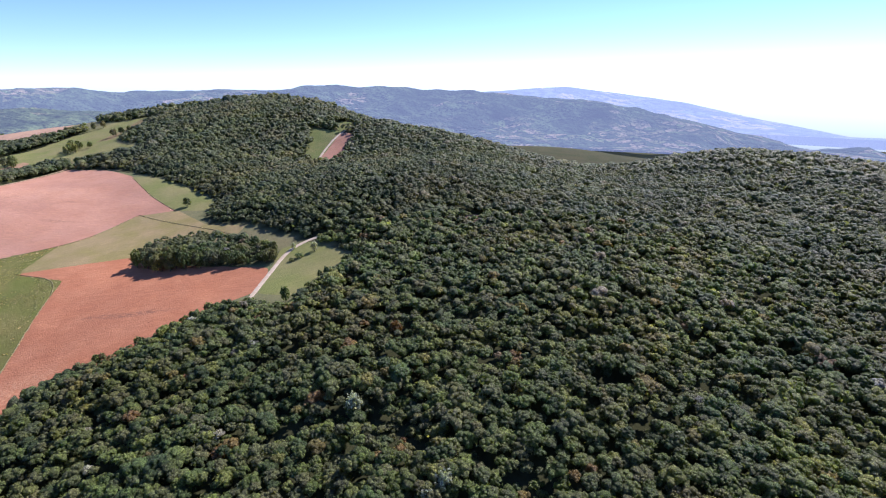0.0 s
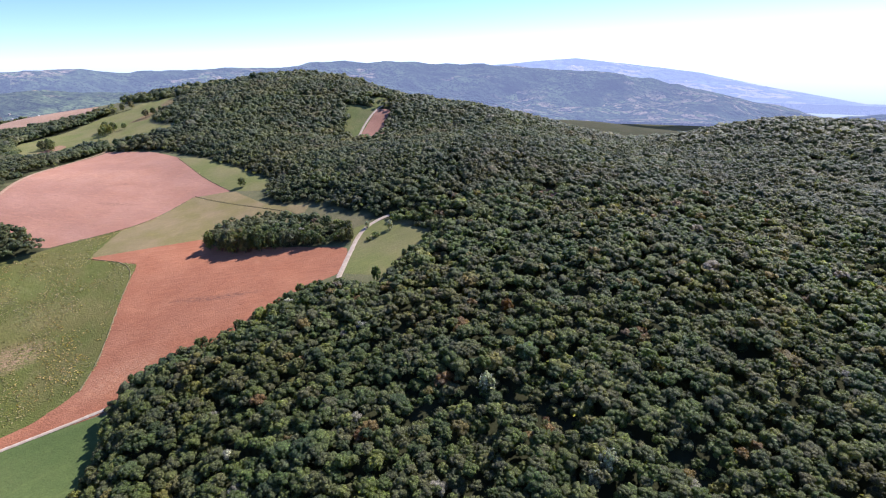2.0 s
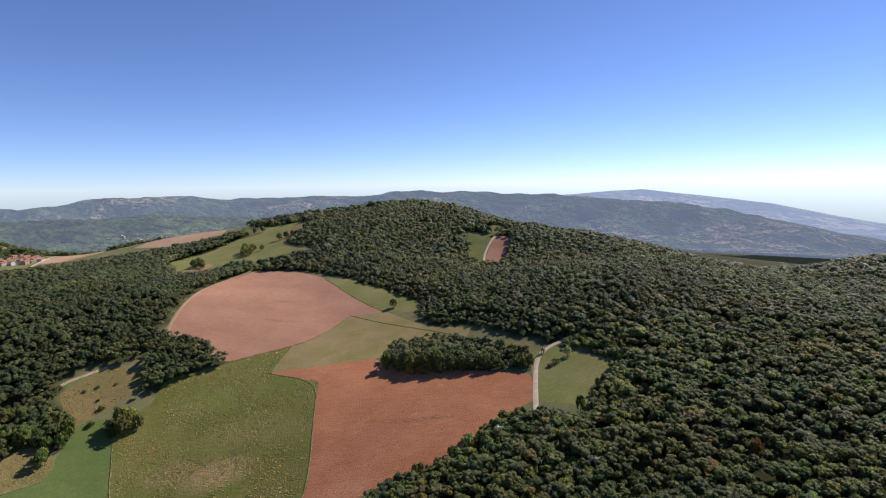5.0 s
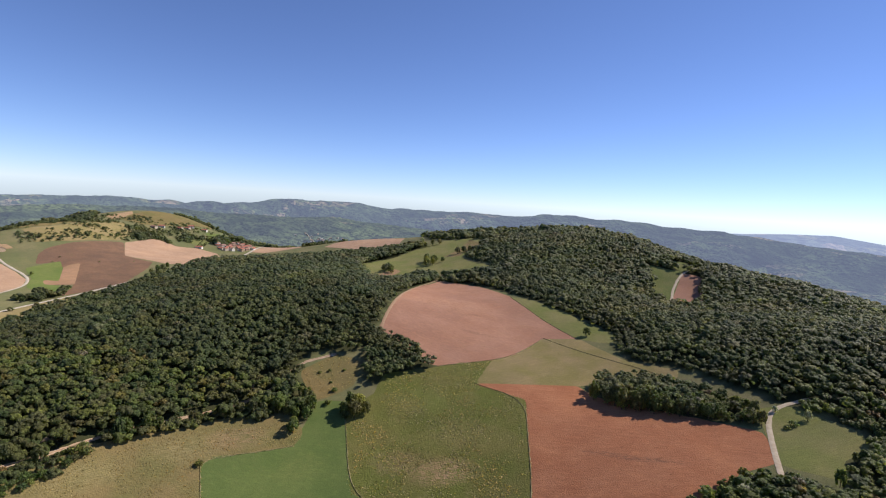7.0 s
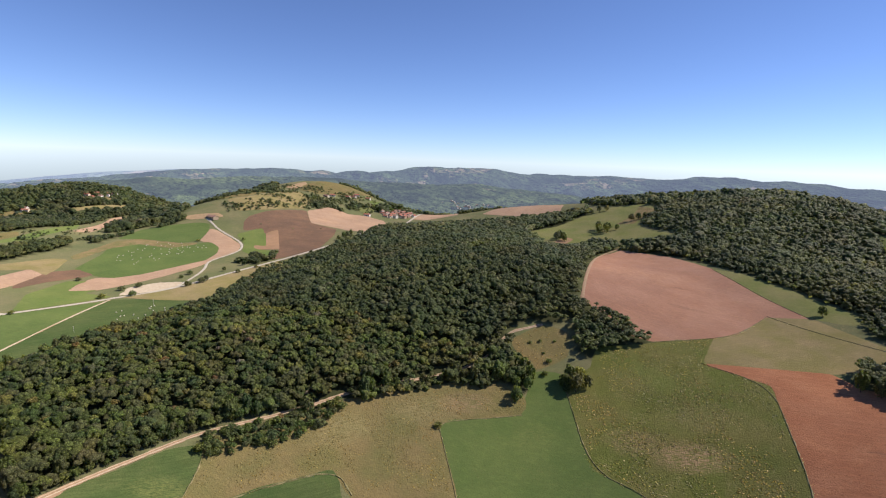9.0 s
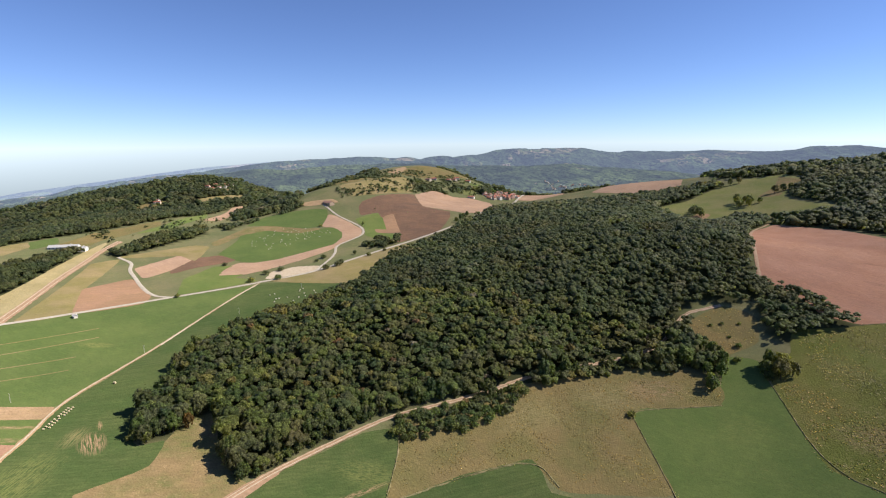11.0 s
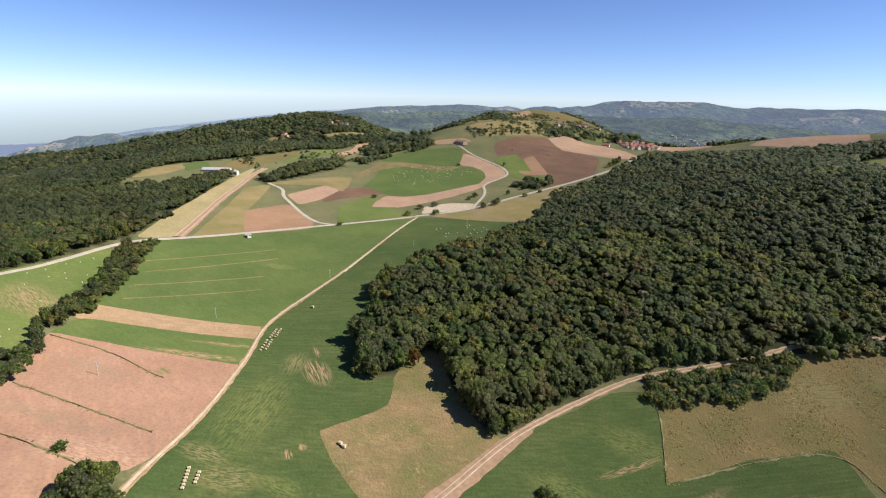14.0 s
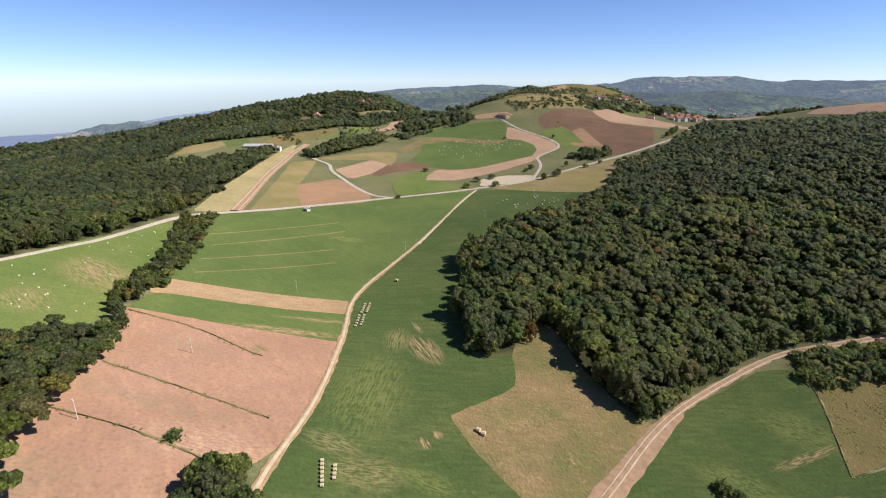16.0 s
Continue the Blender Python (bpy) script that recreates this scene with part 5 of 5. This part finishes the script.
LOW = (1250, 2450, LOWLINE, -150, 24, 9.0, 5.0)
ridge("far_hills", 3700, 4650, SKYLINE, -170, distance_mat("blue_far_country", (0.05, 0.07, 0.05), (0.16, 0.15, 0.09), FAR_HAZE, 0.42, 150), "pale blue hill range on the horizon", 8, 1.0, 20)
ridge("wooded_hills", 2500, 3550, MIDLINE, -150, distance_mat("hazy_wooded_country", (0.035, 0.055, 0.03), (0.11, 0.11, 0.06), FAR_HAZE, 0.20, 55, 0.565), "hazy wooded hills with scattered fields", 46, 5.0, 40, 3.0, 0.35)
ridge("valley_hills", 1250, 2450, LOWLINE, -150, distance_mat("valley_country", (0.046, 0.066, 0.03), (0.12, 0.12, 0.06), FAR_HAZE, 0.13, 50, 0.58), "low wooded valley hills with fields", 24, 9.0, 60, 5.0, 0.35)


# ---- village and farms ----
WALLS = [plain_mat("cream_plaster", (0.55, 0.48, 0.38), (0.45, 0.38, 0.29), 1.5), plain_mat("white_plaster", (0.7, 0.67, 0.6), (0.58, 0.54, 0.47), 1.5), plain_mat("ochre_stone", (0.42, 0.32, 0.22), (0.33, 0.25, 0.17), 1.0)]
TILES = [plain_mat("red_roof_tiles", (0.36, 0.13, 0.08), (0.27, 0.10, 0.065), 0.8), plain_mat("weathered_roof_tiles", (0.30, 0.17, 0.12), (0.22, 0.13, 0.10), 0.8), plain_mat("grey_sheet_roof", (0.45, 0.44, 0.42), (0.36, 0.35, 0.33), 2.0)]
PANE = material("window_glass", 0.1, 0.5)[0]
PANE.node_tree.nodes["Principled BSDF"].inputs["Base Color"].default_value = (0.03, 0.035, 0.04, 1)
SHUTTER = plain_mat("dark_shutter", (0.09, 0.05, 0.03), (0.06, 0.035, 0.02), 0.5)


def solid(name, boxes, mat, parent, bevel=0.0):
    """Boxes (x0, y0, z0, x1, y1, z1) joined into one part."""
    bm = bmesh.new()
    for x0, y0, z0, x1, y1, z1 in boxes:
        made = bmesh.ops.create_cube(bm, size=1)["verts"]
        bmesh.ops.scale(bm, vec=(x1 - x0, y1 - y0, z1 - z0), verts=made)
        bmesh.ops.translate(bm, vec=((x0 + x1) / 2, (y0 + y1) / 2, (z0 + z1) / 2), verts=made)
    if bevel:
        bmesh.ops.bevel(bm, geom=bm.edges[:], offset=bevel, segments=1, affect="EDGES")
    me = bpy.data.meshes.new(name)
    bm.to_mesh(me)
    bm.free()
    me.materials.append(mat)
    return part(name, me, parent)


def prism(name, outline, x0, x1, mat, parent):
    """An outline in y and z drawn out along x."""
    n = len(outline)
    verts = [(x, y, z) for x in (x0, x1) for y, z in outline]
    faces = [tuple(range(n - 1, -1, -1)), tuple(range(n, 2 * n))] + [(i, (i + 1) % n, (i + 1) % n + n, i + n) for i in range(n)]
    me = bpy.data.meshes.new(name)
    me.from_pydata(verts, [], faces)
    me.materials.append(mat)
    return part(name, me, parent)


def house(x, y, turn, length, width, eaves, wall, tiles, label, group, name="house", base=None):
    root = tagged(new(name), label, "house" if name == "house" else name.replace("_", " "), group)
    rise, half = width * 0.24, width / 2
    prism("wall", [(-half, -1.5), (half, -1.5), (half, eaves), (0, eaves + rise), (-half, eaves)], -length / 2, length / 2, wall, root)
    o, t, k = 0.5, 0.22, rise / half
    roof = prism("roof", [(-half - o, eaves - o * k + 0.02), (0, eaves + rise + 0.02), (half + o, eaves - o * k + 0.02), (half + o, eaves - o * k + t), (0, eaves + rise + t + 0.05), (-half - o, eaves - o * k + t)], -length / 2 - o, length / 2 + o, tiles, root)
    solid("chimney", [(length * 0.2, half * 0.3, eaves + rise * 0.5, length * 0.2 + 0.7, half * 0.3 + 0.7, eaves + rise + 0.9)], wall, roof)
    for side in (-1, 1):
        for i in range(max(2, int(length / 4))):
            wx = -length / 2 + (i + 0.5) * length / max(2, int(length / 4))
            for z in ([1.0, 3.8] if eaves > 5 else [1.0]):
                ya, yb = sorted((side * half - side * 0.05, side * half + side * 0.06))
                solid("window", [(wx - 0.5, ya, z, wx + 0.5, yb, z + 1.3)], PANE, root)
    solid("door", [(-0.5 + length * 0.07, -half - 0.07, 0, 0.5 + length * 0.07, -half + 0.05, 2.1)], SHUTTER, root)
    root.matrix_basis = pose(x, y, ground_z(x, y) if base is None else base, 0, 0, turn)
    return root


rng = np.random.default_rng(5)
VILLAGE = [(-1322, 450), (-1262, 432), (-1238, 440), (-1236, 473), (-1248, 512), (-1288, 527), (-1341, 513)]
spots, tries = [], 0
while len(spots) < 46 and tries < 4000:
    tries += 1
    x, y = rng.uniform(-1345, -1190), rng.uniform(420, 560)
    if inside(np.array([x]), np.array([y]), VILLAGE)[0] and all(math.hypot(x - a, y - b) > 9 for a, b in spots):
        spots.append((x, y))
for i, (x, y) in enumerate(spots):
    house(x, y, float(rng.choice([20, 110])) + rng.uniform(-12, 12), rng.uniform(8, 14), rng.uniform(6, 8.5), float(rng.choice([3.4, 5.8])), WALLS[i % 3], TILES[0 if rng.uniform() < 0.65 else 1], "plastered village house with a tiled gable roof", "village houses")
for x, y, turn, a, b, e, w, r, label in (
    (-1262, 386, 40, 14, 8, 3.6, 1, 0, "low farm building beside the tilled field"), (-1391, 344, 20, 14, 8, 3.6, 0, 1, "farmhouse on the bare hillside"), (-1403, 366, 60, 12, 8, 3.6, 1, 0, "pale house on the hillside"),
    (-1403, 406, 30, 15, 9, 3.6, 0, 0, "farmhouse with red roof on the hillside"), (-1422, 443, 75, 12, 8, 5.8, 1, 0, "pale house above the village"), (-1412, 430, 20, 13, 8, 3.6, 0, 0, "red-roofed house above the village"), (-1417, 474, 40, 12, 8, 3.6, 1, 0, "pale house at the edge of the hamlet"),
    (-780, -322, 20, 4, 3, 2.2, 1, 2, "small hut beside the paved road"),
):
    house(x, y, turn, a, b, e, WALLS[w], TILES[r], label, "scattered farmhouses")
house(-1190, 30, 15, 24, 10, 3.6, WALLS[2], TILES[1], "long barn beside a bare yard", "farm barns", "barn")
house(-1052, -356, 70, 34, 9, 3.2, WALLS[1], TILES[2], "long white shed with a sheet roof", "farm barns", "barn")
house(-1040, -338, 70, 14, 9, 3.2, WALLS[1], TILES[2], "white shed with a sheet roof", "farm barns", "barn")

# hamlets on the hills across the valley: bearing, share of the slope, houses
for bearing, f, count in ((51.8, 0.62, 9), (50.4, 0.6, 9), (49.2, 0.6, 6), (53, 0.66, 3)):
    for k in range(count):
        a, r = radians(bearing + rng.uniform(-0.7, 0.7)), 1250 + 1200 * f + rng.uniform(-50, 50)
        x, y = EYE[0] - r * math.sin(a), EYE[1] + r * math.cos(a)
        house(x, y, float(rng.uniform(0, 180)), float(rng.uniform(5, 8)), float(rng.uniform(4, 5.5)), 3.2, WALLS[k % 2], TILES[2 - k % 2], "plastered house with a pale roof on a far hillside", "far hamlet houses", base=ridge_z(x, y, *LOW) + 1.0)

# farms and hamlets among the western woods: middle, spread, houses
for cx, cy, spread, count in ((-1563, -604, 14, 3), (-1460, -724, 14, 3), (-1600, -106, 34, 8), (-1523, -236, 14, 3), (-1400, -420, 10, 1)):
    for k in range(count):
        x, y = cx + float(rng.uniform(-spread, spread)), cy + float(rng.uniform(-spread, spread))
        house(x, y, float(rng.uniform(0, 180)), float(rng.uniform(8, 12)), float(rng.uniform(6, 8)), 4.6, WALLS[k % 2], TILES[k % 2], "plastered house with a tiled roof among western woods", "western hamlet houses")

# ---- bales ----
WRAP = plain_mat("white_bale_wrap", (0.66, 0.62, 0.5), (0.54, 0.49, 0.36), 0.5, 0.5)
STRAWBALE = plain_mat("straw_bale", (0.62, 0.52, 0.34), (0.50, 0.41, 0.25), 0.3)
BAND = plain_mat("bale_twine", (0.35, 0.30, 0.20), (0.28, 0.24, 0.15), 0.3)


def bale_kind(mat, label):
    """A round bale lying on its side, with eased rims and twine round it."""
    root = tagged(new("round_bale"), label, "bale")
    bm = bmesh.new()
    ring = [(-0.62, 0.52), (-0.56, 0.62), (0.56, 0.62), (0.62, 0.52)]
    n = 14
    rows = [[bm.verts.new((x, r * math.cos(k * 2 * math.pi / n), 0.6 + r * math.sin(k * 2 * math.pi / n))) for k in range(n)] for x, r in ring]
    for a, b in zip(rows, rows[1:]):
        for k in range(n):
            bm.faces.new((a[k], b[k], b[(k + 1) % n], a[(k + 1) % n]))
    bm.faces.new(rows[0])
    bm.faces.new(rows[-1][::-1])
    me = bpy.data.meshes.new("body")
    bm.to_mesh(me)
    bm.free()
    me.materials.append(mat)
    part("body", me, root)
    bm = bmesh.new()
    for x0 in (-0.3, 0.3):
        pair = [[bm.verts.new((x, 0.635 * math.cos(k * 2 * math.pi / n), 0.6 + 0.635 * math.sin(k * 2 * math.pi / n))) for k in range(n)] for x in (x0 - 0.04, x0 + 0.04)]
        for k in range(n):
            bm.faces.new((pair[0][k], pair[1][k], pair[1][(k + 1) % n], pair[0][(k + 1) % n]))
    me = bpy.data.meshes.new("twine")
    bm.to_mesh(me)
    bm.free()
    me.materials.append(BAND)
    part("twine", me, root, "pale brown twine")
    return root


ROWBALE = bale_kind(STRAWBALE, "round straw bale in a row at the field edge")
FIELDBALE = bale_kind(WRAP, "pale round bale lying in the field")


def lay(kind, x, y, turn, group, s=1.0):
    m = pose(x, y, ground_z(x, y) + 0.3, 0, 0, turn) @ Matrix.Diagonal((s, s, s, 1))
    if kind.name not in PLACED:
        PLACED[kind.name] = True
        kind.matrix_basis, ob = m, kind
    else:
        ob = copy_thing(kind, pose(x, y, 0))
        ob.matrix_basis = m
    ob["group"] = group


for (x0, y0), (x1, y1), n in (((-581, -318.5), (-592, -315), 5), ((-582, -316), (-592, -312.8), 5), ((-595.5, -313.5), (-605, -310), 5), ((-596, -311), (-605, -307.7), 5), ((-493, -341.5), (-484, -342.5), 7), ((-491, -338.5), (-486.5, -339.3), 4)):
    for i in range(n):
        f = i / (n - 1)
        lay(ROWBALE, x0 + (x1 - x0) * f, y0 + (y1 - y0) * f, math.degrees(math.atan2(y1 - y0, x1 - x0)) + 90 + 7 * math.sin(5 * i), "bales in rows", 0.72)
lay(ROWBALE, -504, -293, 40, "bales in rows", 1.12)
lay(ROWBALE, -502.3, -292, 50, "bales in rows", 1.12)
lay(ROWBALE, -632, -288, 50, "bales in rows", 1.12)


def strew(poly, count, seed, group, size=1.0):
    rng = np.random.default_rng(seed)
    xs, ys = [p[0] for p in poly], [p[1] for p in poly]
    done = 0
    while done < count:
        x, y = rng.uniform(min(xs), max(xs)), rng.uniform(min(ys), max(ys))
        if inside(np.array([x]), np.array([y]), poly)[0]:
            lay(FIELDBALE, float(x), float(y), float(rng.uniform(0, 360)), group, float(rng.uniform(0.7, 0.95)) * size)
            done += 1


strew([(-1100, -75), (-1080, -45), (-1050, -8), (-1015, -20), (-1005, -60), (-985, -100), (-970, -150), (-1040, -150)], 60, 3, "bales on the green hill field")
strew([(-780, -160), (-775, -125), (-730, -110), (-705, -140), (-740, -170)], 24, 4, "bales below the road")
strew([(-650, -462), (-690, -440), (-725, -412), (-669, -407), (-629, -423), (-590, -418), (-570, -432), (-600, -468)], 34, 6, "bales on the pasture", 0.6)

# ---- utility poles ----
POLEWOOD = plain_mat("grey_pole_wood", (0.56, 0.53, 0.46), (0.45, 0.42, 0.36), 0.3)
CERAMIC = plain_mat("white_ceramic", (0.7, 0.7, 0.68), (0.6, 0.6, 0.58), 0.2, 0.3)


def utility_pole(x, y, turn, tall=6.0):
    root = tagged(new("utility_pole"), "grey wooden utility pole standing in a field", "utility pole", "poles across the fields")
    bm = bmesh.new()
    bmesh.ops.create_cone(bm, cap_ends=True, segments=8, radius1=0.13, radius2=0.09, depth=tall + 0.6)
    bmesh.ops.translate(bm, vec=(0, 0, tall / 2 - 0.3), verts=bm.verts)
    me = bpy.data.meshes.new("post")
    bm.to_mesh(me)
    bm.free()
    me.materials.append(POLEWOOD)
    part("post", me, root)
    crossarm = solid("crossarm", [(-0.8, -0.18, tall - 0.55, 0.8, -0.06, tall - 0.42)], POLEWOOD, root, 0.01)
    for dx in (-0.7, 0.0, 0.7):
        solid("insulator", [(dx - 0.06, -0.17, tall - 0.42, dx + 0.06, -0.06, tall - 0.2)], CERAMIC, crossarm, 0.02)
    root.matrix_basis = pose(x, y, ground_z(x, y), 0, 0, turn)


for x, y in ((-727, -197), (-679, -271), (-626, -340), (-553, -378), (-509, -398), (-780, -128)):
    utility_pole(x, y, 35)
